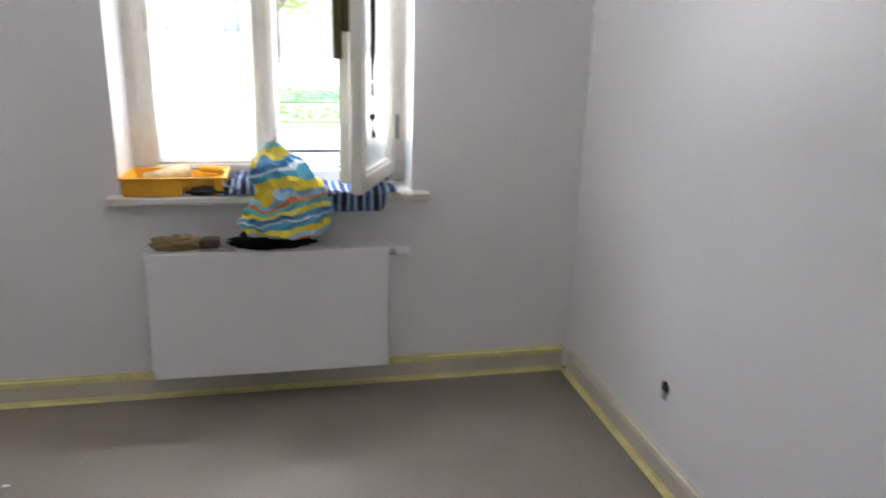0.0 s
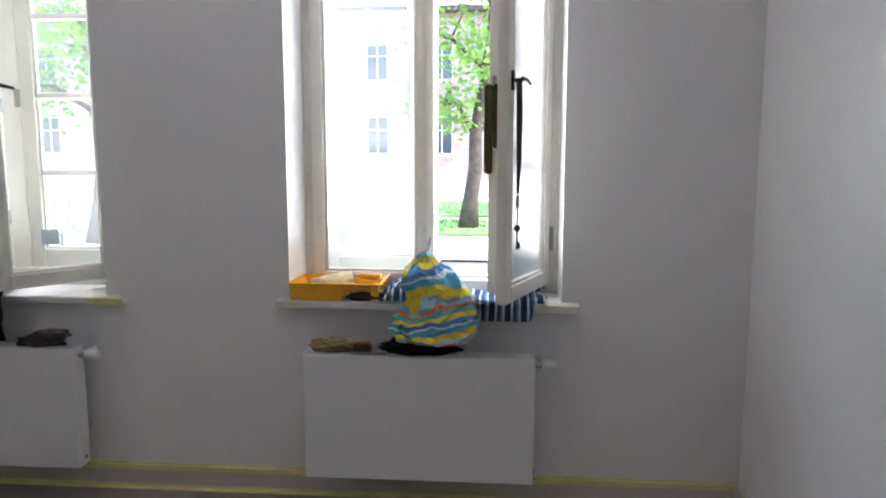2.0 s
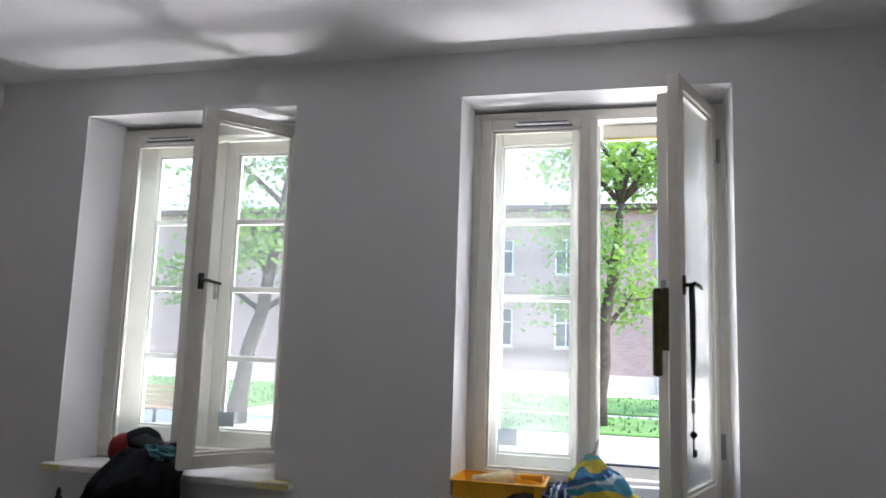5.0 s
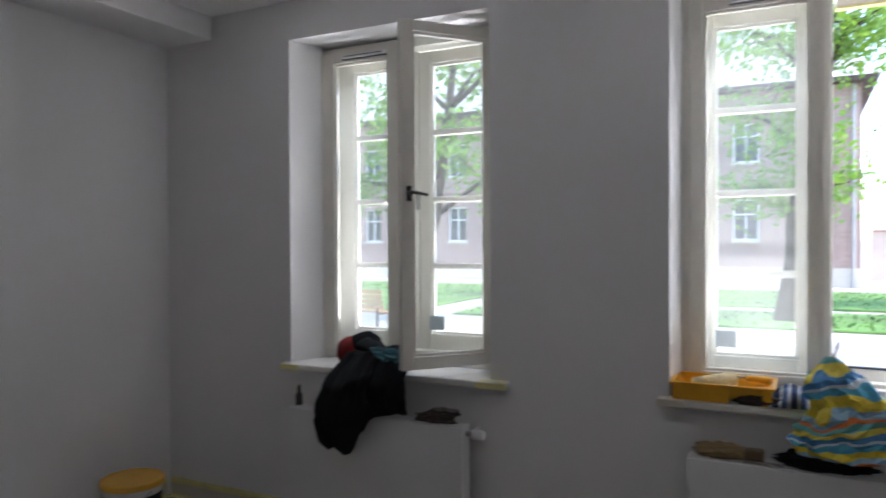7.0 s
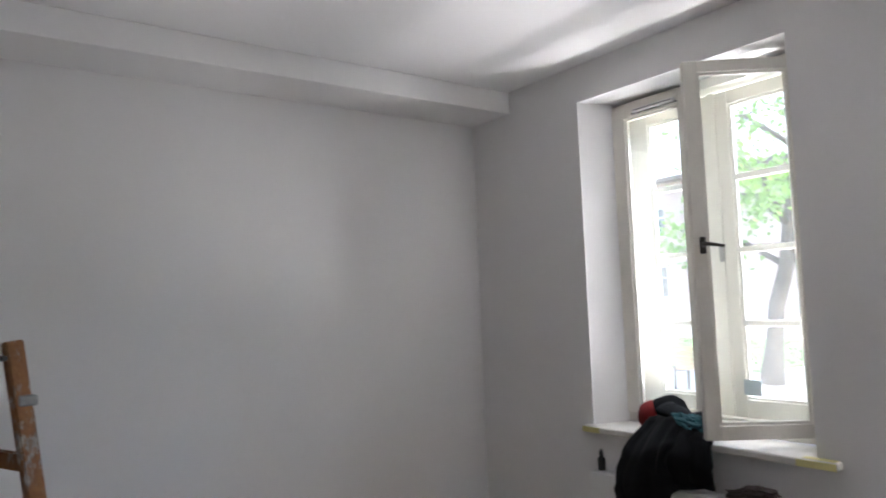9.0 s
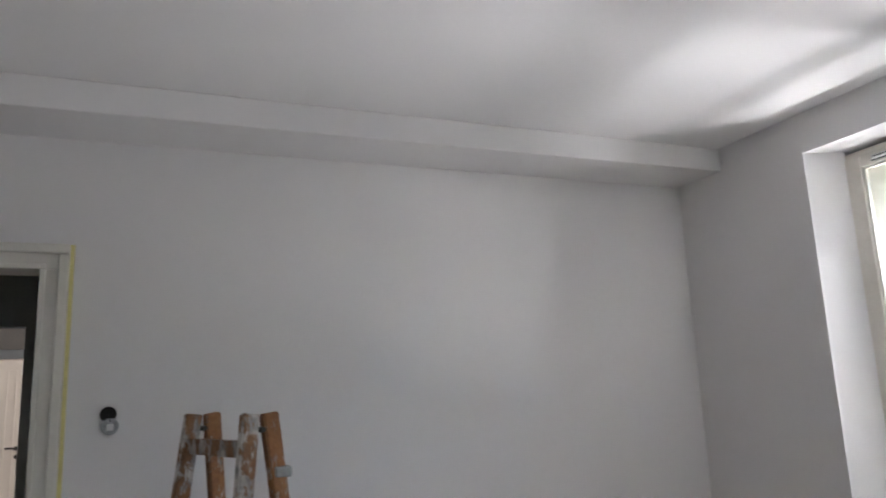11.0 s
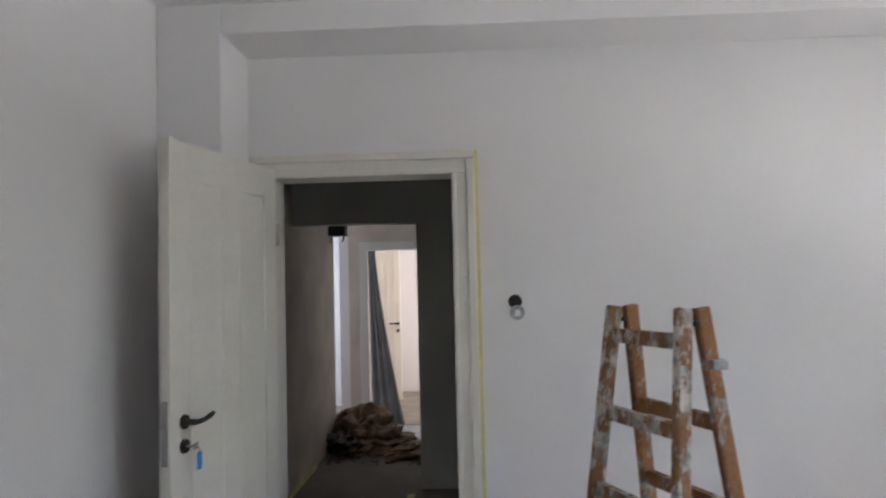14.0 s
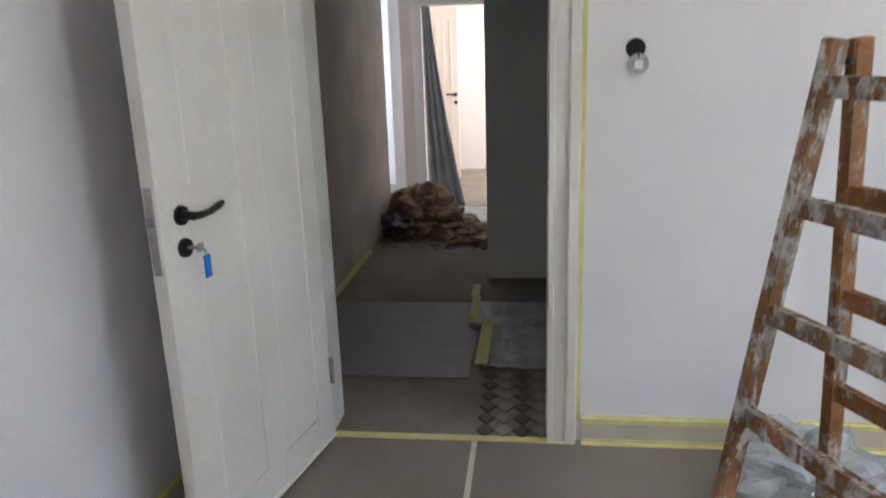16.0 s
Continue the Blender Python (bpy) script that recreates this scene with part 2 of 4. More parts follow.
PLASTER = material("pale_exterior_plaster", (0.55, 0.50, 0.44), rough=0.9, var=0.1, scale=2)
ROOF = material("grey_roof_sheeting", (0.40, 0.40, 0.40), rough=0.6, var=0.12, scale=2)
DARKROOF = material("dark_eaves_wood", (0.10, 0.07, 0.06), rough=0.8, var=0.3)
GRAVEL = material("pale_gravel", (0.37, 0.35, 0.31), rough=0.95, var=0.25, scale=0.6, fine=25, bump=0.5)
GRASS = material("mown_grass", (0.10, 0.21, 0.045), rough=0.9, var=0.45, scale=0.9, fine=30, bump=0.8)
BARK = material("dark_bark", (0.075, 0.055, 0.04), rough=0.95, var=0.45, scale=5, fine=30, bump=1.0)
LEAF = material("fresh_green_leaves", (0.13, 0.215, 0.075), rough=0.6, var=0.45, scale=1.5, fine=9, bump=0.1)
ln, ll = LEAF.node_tree.nodes, LEAF.node_tree.links
thin, both = ln.new("ShaderNodeBsdfTranslucent"), ln.new("ShaderNodeMixShader")
thin.inputs[0].default_value, both.inputs[0].default_value = (0.30, 0.52, 0.06, 1), 0.45
ll.new(ln["Principled BSDF"].outputs[0], both.inputs[1])
ll.new(thin.outputs[0], both.inputs[2])
ll.new(both.outputs[0], ln["Material Output"].inputs[0])
PANE = glass("clear_window_glass", dusty=0.016)
HAZY = glass("hazy_window_glass", dusty=0.034)
DUSTY = glass("dusty_window_glass", dusty=0.16)
DARKPANE = material("dark_far_glass", (0.05, 0.06, 0.07), rough=0.12, var=0.3, scale=0.7, bump=0.0)
BENCHWOOD = material("weathered_bench_wood", (0.34, 0.19, 0.09), rough=0.7, var=0.3, scale=7)


# ---- building helpers ----
def box_into(bm, a, b, bev=0.0):
    lo, hi = [min(p, q) for p, q in zip(a, b)], [max(p, q) for p, q in zip(a, b)]
    made = bmesh.ops.create_cube(bm, size=1)["verts"]
    for v in made:
        v.co = Vector([(lo[i] + hi[i]) / 2 + v.co[i] * (hi[i] - lo[i]) for i in range(3)])
    if bev:
        edges = list({e for v in made for e in v.link_edges})
        bmesh.ops.bevel(bm, geom=edges, offset=bev, segments=2, affect="EDGES", profile=0.5)
    return bm


def boxes(*pairs, bev=0.0):
    bm = bmesh.new()
    for a, b in pairs:
        box_into(bm, a, b, bev)
    return bm


def rod(p, q, r, r2=None, seg=16, bm=None, caps=True):
    bm = bm or bmesh.new()
    p, q = Vector(p), Vector(q)
    turn = (q - p).to_track_quat("Z", "Y").to_matrix().to_4x4()
    bmesh.ops.create_cone(bm, cap_ends=caps, segments=seg, radius1=r, radius2=r if r2 is None else r2, depth=(q - p).length,
                          matrix=Matrix.Translation((p + q) / 2) @ turn)
    return bm


def beam(p, q, w, d, side, bev=0.004, bm=None):
    """A squared timber from p to q, w wide along side and d deep."""
    bm = bm or bmesh.new()
    p, q = Vector(p), Vector(q)
    z = (q - p).normalized()
    x = (Vector(side) - z * z.dot(Vector(side))).normalized()
    y = z.cross(x)
    made = bmesh.ops.create_cube(bm, size=1)["verts"]
    for v in made:
        c = v.co.copy()
        v.co = (p + q) / 2 + x * c.x * w + y * c.y * d + z * c.z * (q - p).length
    bmesh.ops.bevel(bm, geom=list({e for v in made for e in v.link_edges}), offset=bev, segments=2, affect="EDGES")
    return bm


def tube(points, r, seg=8, bm=None):
    bm = bm or bmesh.new()
    pts = [Vector(p) for p in points]
    rings = []
    for i, p in enumerate(pts):
        d = (pts[min(i + 1, len(pts) - 1)] - pts[max(i - 1, 0)]).normalized()
        x = d.orthogonal().normalized() if not rings else (axis - d * d.dot(axis)).normalized()
        axis, y = x, d.cross(x)
        rr = r[i] if isinstance(r, (list, tuple)) else r
        rings.append([bm.verts.new(p + (x * math.cos(a) + y * math.sin(a)) * rr) for a in [2 * math.pi * k / seg for k in range(seg)]])
    for u, v in zip(rings, rings[1:]):
        for k in range(seg):
            bm.faces.new((u[k], u[(k + 1) % seg], v[(k + 1) % seg], v[k]))
    bm.faces.new(rings[0][::-1]), bm.faces.new(rings[-1])
    return bm


def lathe(profile, center=(0, 0, 0), seg=32):
    """Turns a list of (radius, height) about the vertical."""
    bm = bmesh.new()
    rings = [[bm.verts.new((center[0] + r * math.cos(2 * math.pi * k / seg), center[1] + r * math.sin(2 * math.pi * k / seg), center[2] + z)) for k in range(seg)] for r, z in profile]
    for u, v in zip(rings, rings[1:]):
        for k in range(seg):
            bm.faces.new((u[k], u[(k + 1) % seg], v[(k + 1) % seg], v[k]))
    bm.faces.new(rings[0][::-1]), bm.faces.new(rings[-1])
    return bm


def sheet(f, nu, nv, thick=0.004):
    """A cloth from f(u, v), given a thickness along its normals."""
    bm = bmesh.new()
    g = [[bm.verts.new(f(i / nu, j / nv)) for j in range(nv + 1)] for i in range(nu + 1)]
    for i in range(nu):
        for j in range(nv):
            bm.faces.new((g[i][j], g[i + 1][j], g[i + 1][j + 1], g[i][j + 1]))
    bm.normal_update()
    bmesh.ops.solidify(bm, geom=bm.faces[:], thickness=thick)
    return bm


def lump(center, size, rough=0.25, freq=2.5, seed=0.0, sub=4, flat=None):
    """A crumpled soft heap; flat: height that it rests on."""
    bm = bmesh.new()
    bmesh.ops.create_icosphere(bm, subdivisions=sub, radius=1)
    for v in bm.verts:
        d = v.co.normalized()
        k = 1 + rough * noise.noise(d * freq + Vector((seed, 0, 0))) + 0.5 * rough * abs(noise.noise(d * freq * 2.7 + Vector((0, seed, 0)))) 
        c = Vector((d.x * size[0], d.y * size[1], d.z * size[2])) * k + Vector(center)
        if flat is not None:
            c.z = max(c.z, flat)
        v.co = c
    return bm


def profile(v, stops):
    """Smooth reading of a table of (place, value)."""
    for (a, p), (b, q) in zip(stops, stops[1:]):
        if v <= b:
            k = (v - a) / (b - a)
            return p + (q - p) * k * k * (3 - 2 * k)
    return stops[-1][1]


def part(name, bm, mat, parent=None, label="", smooth=False):
    bmesh.ops.recalc_face_normals(bm, faces=bm.faces)
    if smooth:
        for f in bm.faces:
            f.smooth = True
    me = bpy.data.meshes.new(name)
    bm.to_mesh(me)
    bm.free()
    me.materials.append(mat)
    ob = new(name, me)
    if parent is not None:
        ob.parent = parent
    if label:
        ob["label"] = label
    return ob


def thing(name, label, category, group="", kind="", at=None):
    ob = new(name)
    if at is not None:
        ob.matrix_world = at
    return tagged(ob, label, category, group, kind)


# ---- room ----
XE, XW, YN, YS, ZC = 1.055, -3.505, 3.25, -1.24, 2.668
W1, W2 = (-2.63, -1.517), (-0.748, 0.337)
ZSILL, ZHEAD = 0.79, 2.472


def structure(name, bm, mat, label, category):
    return tagged(part(name, bm, mat), label, category, kind="structure")


structure("floor", boxes(((XW, YS, -0.12), (XE, YN, 0))), FLOOR, "grey-beige smooth floor covering of an empty room", "floor")
structure("floor_hall", boxes(((-12.2, -4, -0.12), (XW, 1.4, 0))), HALLFLOOR, "dusty brown floor of the dim hallway", "floor")
structure("ceiling", boxes(((XW - 0.15, YS - 0.15, ZC), (XE + 0.15, YN + 0.45, ZC + 0.15))), CEIL, "plain white painted plaster ceiling", "ceiling")
# window wall: thick masonry round two openings, with a narrower outer rebate
north = []
cols = ((XW - 0.15, W1[0]), (W1[1], W2[0]), (W2[1], XE + 0.15))
for x0, x1 in cols:
    north.append(((x0, YN, 0), (x1, YN + 0.37, ZC)))
for x0, x1 in (W1, W2):
    north.append(((x0, YN, 0), (x1, YN + 0.37, ZSILL)))
    north.append(((x0, YN, ZHEAD), (x1, YN + 0.37, ZC)))
nb = boxes(*north)
for x0, dx in ((W1[0], 0.066), (W2[0], 0.018)):
    lo, hi = [[nb.verts.new(p) for p in ((x0 - 0.002, YN + 0.002, z), (x0 + dx, YN + 0.195, z), (x0 - 0.002, YN + 0.195, z))] for z in (ZSILL + 0.03, ZHEAD + 0.002)]
    nb.faces.new(lo[::-1]), nb.faces.new(hi)
    for i in range(3):
        nb.faces.new((lo[i], lo[(i + 1) % 3], hi[(i + 1) % 3], hi[i]))
structure("wall_north", nb, WALL, "white painted wall with two deep window openings", "wall")
outer = []
for x0, x1 in ((XW - 0.6, W1[0] + 0.05), (W1[1] - 0.05, W2[0] + 0.05), (W2[1] - 0.05, XE + 0.6)):
    outer.append(((x0, YN + 0.373, -0.6), (x1, YN + 0.46, 3.4)))
for x0, x1 in (W1, W2):
    outer.append(((x0 + 0.05, YN + 0.373, -0.6), (x1 - 0.05, YN + 0.46, ZSILL + 0.04)))
    outer.append(((x0 + 0.05, YN + 0.373, ZHEAD - 0.03), (x1 - 0.05, YN + 0.46, 3.4)))
structure("wall_outside", boxes(*outer), PLASTER, "pale plastered outer face of the house", "wall")
structure("wall_east", boxes(((XE, YS - 0.15, 0), (XE + 0.15, YN, ZC))), WALL, "plain white painted wall", "wall")
structure("wall_south", boxes(((XW - 0.15, YS - 0.15, 0), (XE, YS, ZC))), WALL, "plain white painted wall behind the open door", "wall")
DY0, DY1, DZ = -0.845, -0.035, 1.978
structure("wall_west", boxes(((XW - 0.15, YS, 0), (XW, DY0 - 0.03, ZC)), ((XW - 0.15, DY1 + 0.03, 0), (XW, YN, ZC)), ((XW - 0.15, DY0 - 0.03, DZ + 0.03), (XW, DY1 + 0.03, ZC))), WALL, "white painted wall with a doorway to the hall", "wall")
PX = -3.155
structure("pier", boxes(((XW, YS, 0), (PX, -0.966, ZC)), bev=0.006), WALL, "white painted corner pier beside the door", "wall")
structure("beam", boxes(((XW, -0.966, 2.54), (PX, YN, ZC)), bev=0.006), WALL, "white boxed beam along the top of the wall", "beam")


# baseboards and tape
def run(x0, y0, x1, y1, nx, ny, upper=None):
    """Baseboard with masking tape on its upper and lower edge; n points into the room."""
    def strip(d0, d1, z0, z1):
        return ((x0 + nx * d0, y0 + ny * d0, z0), (x1 + nx * d1, y1 + ny * d1, z1))
    structure("baseboard", boxes(strip(0, 0.014, 0, 0.092), bev=0.003), BASE, "low grey painted baseboard", "baseboard")
    tape = thing("masking_tape", "yellow masking tape along both edges of the baseboard", "tape")
    part("upper_strip", boxes(strip(0.0005, 0.0165, 0.0925, 0.0955), strip(0.0145, 0.0165, 0.076, 0.0925), strip(0.0, 0.002, 0.0955, 0.104)), upper or TAPE, tape)
    part("lower_strip", boxes(strip(0.0145, 0.0165, 0.001, 0.014), strip(0.0165, 0.040, 0.001, 0.003)), TAPE, tape)


run(XW + 0.02, YN, XE - 0.02, YN, 0, -1)
run(XE, YS + 0.02, XE, YN - 0.04, -1, 0, PALETAPE)
run(XW, 0.09, XW, YN - 0.04, 1, 0)
run(PX, YS, XE - 0.03, YS, 0, 1)

lines = thing("floor_tape", "strips of yellow masking tape stuck on the floor", "tape")
part("strip", boxes(((XW - 0.004, DY0 - 0.02, 0.001), (XW + 0.036, DY1 + 0.1, 0.004))), TAPE, lines)
part("strip", boxes(((XW + 0.037, -0.310, 0.001), (XW + 0.75, -0.290, 0.004))), PALETAPE, lines)
part("strip", boxes(((XW + 0.02, DY0 - 0.12, 0.001), (XW + 0.8, DY0 - 0.10, 0.004))), TAPE, lines)


# ---- windows ----
def ring(x0, x1, z0, z1, y0, y1, wl, wr, wb, wt, bev=0.004):
    return boxes(((x0, y0, z0), (x0 + wl, y1, z1)), ((x1 - wr, y0, z0), (x1, y1, z1)),
                 ((x0 + wl, y0, z0), (x1 - wr, y1, z0 + wb)), ((x0 + wl, y0, z1 - wt), (x1 - wr, y1, z1)), bev=bev)


def pane(x0, x1, z0, z1, y, parent, mat=None):
    g = part("pane", boxes(((x0, y - 0.002, z0), (x1, y + 0.002, z1))), mat or PANE, parent)
    g.visible_shadow = False
    return g


def sash(name, parent, w, z0, z1, stile, rail_b, rail_t, muntins=(), depth=0.042, at=None, label="", mat=None):
    """A casement hinged at its origin that reaches to -x; inner face towards -y."""
    s = part(name, ring(-w, 0, z0, z1, 0, depth, stile, stile, rail_b, rail_t), WINDOW, parent, label)
    if at is not None:
        s.matrix_world = at
    gx0, gx1, gz0, gz1 = -w + stile, -stile, z0 + rail_b, z1 - rail_t
    part("glazing_bead", ring(gx0, gx1, gz0, gz1, depth * 0.25, depth * 0.75, 0.012, 0.012, 0.012, 0.012, 0.002), WINDOW, s)
    cuts = [gz0] + list(muntins) + [gz1]
    for m in muntins:
        part("glazing_bar", boxes(((gx0 + 0.004, 0.006, m - 0.014), (gx1 - 0.004, depth - 0.006, m + 0.014)), bev=0.003), WINDOW, s)
    for a, b in zip(cuts, cuts[1:]):
        pane(gx0 + 0.002, gx1 - 0.002, a + 0.002, b - 0.002, depth / 2, s, mat)
    return s


def casement_handle(parent, x, y, z, length=0.075):
    """Rosette and lever on the inner face of a casement; in its own axes."""
    bm = boxes(((x - 0.013, y - 0.008, z - 0.035), (x + 0.013, y, z + 0.035)), bev=0.004)
    rod((x, y - 0.002, z), (x, y - 0.042, z), 0.008, bm=bm)
    tube([(x - 0.012, y - 0.042, z + 0.004), (x + 0.02, y - 0.044, z + 0.002), (x + length, y - 0.040, z - 0.008)], [0.008, 0.008, 0.006], bm=bm)
    return part("handle", bm, IRON, parent, "dark metal window handle", smooth=False)




def box_window(name, x0, x1, label, inner, outer_open, stiles, bars, rails):
    win = thing(name, label, "window", kind="structure")
    f0, f1, zb, zt = x0 + 0.012, x1 - 0.012, ZSILL + 0.034, ZHEAD - 0.014
    part("frame", ring(f0, f1, zb, zt, 3.452, 3.615, 0.038, 0.038, 0.045, 0.036), WINDOW, win)
    part("wall_fillet", boxes(((x0 - 0.004, 3.4505, zb), (f0 - 0.0005, 3.61, zt)), bev=0.001), WINDOW, win)
    part("wall_fillet", boxes(((f1 + 0.0005, 3.4505, zb), (x1 + 0.004, 3.61, zt)), bev=0.001), WINDOW, win)
    mid = (f0 + f1) / 2
    w = (f1 - f0) / 2 - 0.036
    part("head_strip", boxes(((f0 + 0.04, 3.447, zt - 0.05), (f1 - 0.04, 3.4515, zt - 0.004)), bev=0.002), WINDOW, win)
    # inner casements
    left = sash("inner_casement", win, w, zb + 0.040, zt - 0.030, 0.088 if outer_open is None else 0.050, 0.036, 0.054, at=Matrix.Translation((mid + 0.004, 3.440, 0)), label="closed inner casement with one large pane", mat=HAZY if outer_open else None)
    part("meeting_strip", boxes(((-0.012, -0.012, zb + 0.045), (0.020, -0.0005, zt - 0.035)), bev=0.003), WINDOW, left)
    for hz in (1.12, 1.60, 2.12):
        part("latch_plate", boxes(((0.0205, -0.010, hz - 0.03), (0.0225, 0.012, hz + 0.03))), STEEL, left)
    part("vent_slot", boxes(((-w + 0.16, -0.020, zt - 0.068), (-0.10, -0.0005, zt - 0.048)), bev=0.004), PLASTIC, left, "white slotted trickle vent")
    # dark solid strips paint the shade in the slot and below the vent
    part("vent_shade_strip", boxes(((-w + 0.17, -0.0215, zt - 0.060), (-0.11, -0.0202, zt - 0.056)), ((-w + 0.15, -0.012, zt - 0.0735), (-0.09, -0.0006, zt - 0.0685))), SLOTSHADE, left)
    hx, hy, ang, wl = inner
    leaf = sash("inner_casement", win, wl, zb + 0.036, zt - 0.028, 0.058, 0.058, 0.050, at=pose(hx, hy, 0, 0, 0, ang), label="inner casement standing open into the room", mat=DUSTY if outer_open else None)
    casement_handle(leaf, -wl + 0.035, 0.0, 1.652)
    for hz in (1.05, 2.25):
        part("hinge", rod((0.006, -0.006, hz - 0.05), (0.006, -0.006, hz + 0.05), 0.009, seg=10), STEEL, leaf)
    # outer casements with glazing bars
    sash("outer_casement", win, w - 0.002, zb + 0.05, zt - 0.05, stiles[0], *rails, bars, at=Matrix.Translation((mid - 0.004, 3.566, 0)), label="closed outer casement with four panes")
    part("mullion", boxes(((mid - 0.003, 3.556, zb + 0.046), (mid + 0.003 + 0.03, 3.565, zt - 0.046))), WINDOW, win)
    if outer_open:
        ox, oy, oa, ow = outer_open
        part("outer_stop", boxes(((mid + 0.040, 3.580, 2.362), (f1 - 0.040, 3.613, zt - 0.038)), ((mid + 0.040, 3.580, zb + 0.047), (f1 - 0.040, 3.613, 0.926)), bev=0.003), WINDOW, win)
        part("tape_edge", boxes(((mid + 0.042, 3.577, 2.352), (f1 - 0.042, 3.613, 2.361))), TAPE, win, "yellow masking tape")
        part("seal", boxes(((mid + 0.042, 3.578, 0.927), (f1 - 0.042, 3.612, 0.933))), BLACK, win, "black rubber seal")
        m = pose(ox, oy, 0, 0, 0, oa)
    else:
        m, ow = Matrix.Translation((f1 - 0.036, 3.566, 0)), w - 0.004
    so = sash("outer_casement", win, ow, zb + 0.05, zt - 0.05, stiles[1], *rails, bars, at=m, label="outer casement with four panes")
    part("latch", boxes(((-ow - 0.012, 0.006, 1.62), (-ow - 0.0005, 0.026, 1.68)), bev=0.003), STEEL, so)
    if not outer_open:
        part("small_handle", boxes(((-ow + 0.01, -0.02, 1.60), (-ow + 0.03, -0.0005, 1.68)), bev=0.004), STEEL, so)
    sx = mid + 0.085 if not outer_open else f0 + 0.125
    part("sticker", boxes(((sx, 3.5615, 0.985), (sx + 0.085, 3.5635, 1.055))), STICKER, win, "pale grey-blue paper label")
    # raised bottom rail block between the casements
    part("drip_rail", boxes(((f0 + 0.042, 3.50, zb + 0.046), (f1 - 0.042, 3.55, zb + 0.062)), bev=0.004), WINDOW, win)
    return win


box_window("window_1", *W1, "white wooden double window, one inner casement standing open", (-1.56, 3.45, 50.5, 0.485), None, (0.140, 0.090), (1.311, 1.651, 1.993), (0.090, 0.063))
box_window("window_2", *W2, "white wooden double window with both casements of one side open", (0.300, 3.447, 68.0, 0.492), (0.275, 3.575, 66.5, 0.475), (0.085, 0.062), (1.296, 1.634, 1.983), (0.074, 0.072))


def sill(x0, x1, label, tape=TAPE):
    s = thing("window_sill", label, "window sill", kind="structure")
    part("board", boxes(((x0, 3.203, 0.787), (x1, 3.452, 0.820)), bev=0.008), SILL, s)
    part("tape_edge", boxes(((x0 + 0.001, 3.2005, 0.790), (x0 + 0.11, 3.2025, 0.816)), ((x1 - 0.15, 3.2005, 0.790), (x1 - 0.001, 3.2025, 0.816)), ((x1 - 0.13, 3.21, 0.8205), (x1 - 0.008, 3.245, 0.822))), tape, s, "strip of yellow masking tape")


sill(-2.665, -1.425, "white painted sill with yellow tape at its ends")
sill(-0.792, 0.406, "white painted sill covered with tools and a towel", PALETAPE)


# ---- radiators ----
def radiator(x0, x1, label):
    z0, z1, yf, yb = 0.130, 0.632, 3.108, 3.195
    r = thing("radiator", label, "radiator", "panel radiators under the windows")
    part("front_panel", boxes(((x0, yf, z0), (x1, yf + 0.012, z1 - 0.004)), bev=0.004), RAD, r)
    part("back_panel", boxes(((x0 + 0.01, yb - 0.012, z0 + 0.01), (x1 - 0.01, yb, z1 - 0.02)), bev=0.003), RAD, r)
    for a, b in ((x0, x0 + 0.003), (x1 - 0.003, x1)):
        part("side_panel", boxes(((a, yf + 0.0125, z0 + 0.004), (b, yb - 0.0125, z1 - 0.001)), bev=0.001), RAD, r)
    # fins coloured near black for the shade between the panels
    part("inner_fins", boxes(*[((x0 + 0.02 + i * 0.03, yf + 0.018, z0 + 0.02), (x0 + 0.023 + i * 0.03, yb - 0.018, z1 - 0.03)) for i in range(int((x1 - x0 - 0.04) / 0.03))]), SLOTSHADE, r)
    g = bmesh.new()
    for y in (yf + 0.013, yf + 0.030, yf + 0.046, yf + 0.062, yb - 0.013 - 0.004):
        box_into(g, (x0 + 0.004, y, z1 - 0.004), (x1 - 0.004, y + 0.004, z1))
    n = int((x1 - x0) / 0.016)
    for i in range(n + 1):
        x = x0 + 0.004 + (x1 - x0 - 0.012) * i / n
        box_into(g, (x, yf + 0.013, z1 - 0.0045), (x + 0.004, yb - 0.013, z1 - 0.0005))
    part("top_grille", g, RAD, r)
    v = part("valve", rod((x1 + 0.001, 3.15, 0.597), (x1 + 0.028, 3.15, 0.597), 0.012), STEEL, r)
    part("thermostat_head", lathe([(0.016, 0), (0.021, 0.006), (0.021, 0.045), (0.017, 0.055)], seg=20), PLASTIC, v).matrix_world = pose(x1 + 0.028, 3.15, 0.597, 0, 90, 0)
    part("pipe", tube([(x1 + 0.014, 3.155, 0.597), (x1 + 0.014, 3.19, 0.597), (x1 + 0.014, 3.249, 0.597)], 0.009), RAD, r)
    part("drain_plug", rod((x1 + 0.0005, 3.15, 0.165), (x1 + 0.007, 3.15, 0.165), 0.008), STEEL, r)
    for x in (x0 + 0.16, x1 - 0.16):
        part("bracket", boxes(((x - 0.015, yb + 0.001, z0 + 0.05), (x + 0.015, YN, z1 - 0.06)), bev=0.002), RAD, r)


radiator(-2.540, -1.590, "white steel panel radiator with a jacket hanging over it")
radiator(-0.662, 0.232, "white steel panel radiator with a bag and brush on top")


# ---- door ----
door = thing("door_1", "cream painted panelled door standing wide open", "door", kind="structure")
XF = XW + 0.002
part("casing", boxes(((XF, DY1, 0), (XF + 0.020, DY1 + 0.105, DZ)), ((XF, DY0 - 0.105, 0), (XF + 0.020, DY0, DZ)), ((XF, DY0 - 0.105, DZ), (XF + 0.020, DY1 + 0.105, DZ + 0.105)), bev=0.004), DOORP, door)
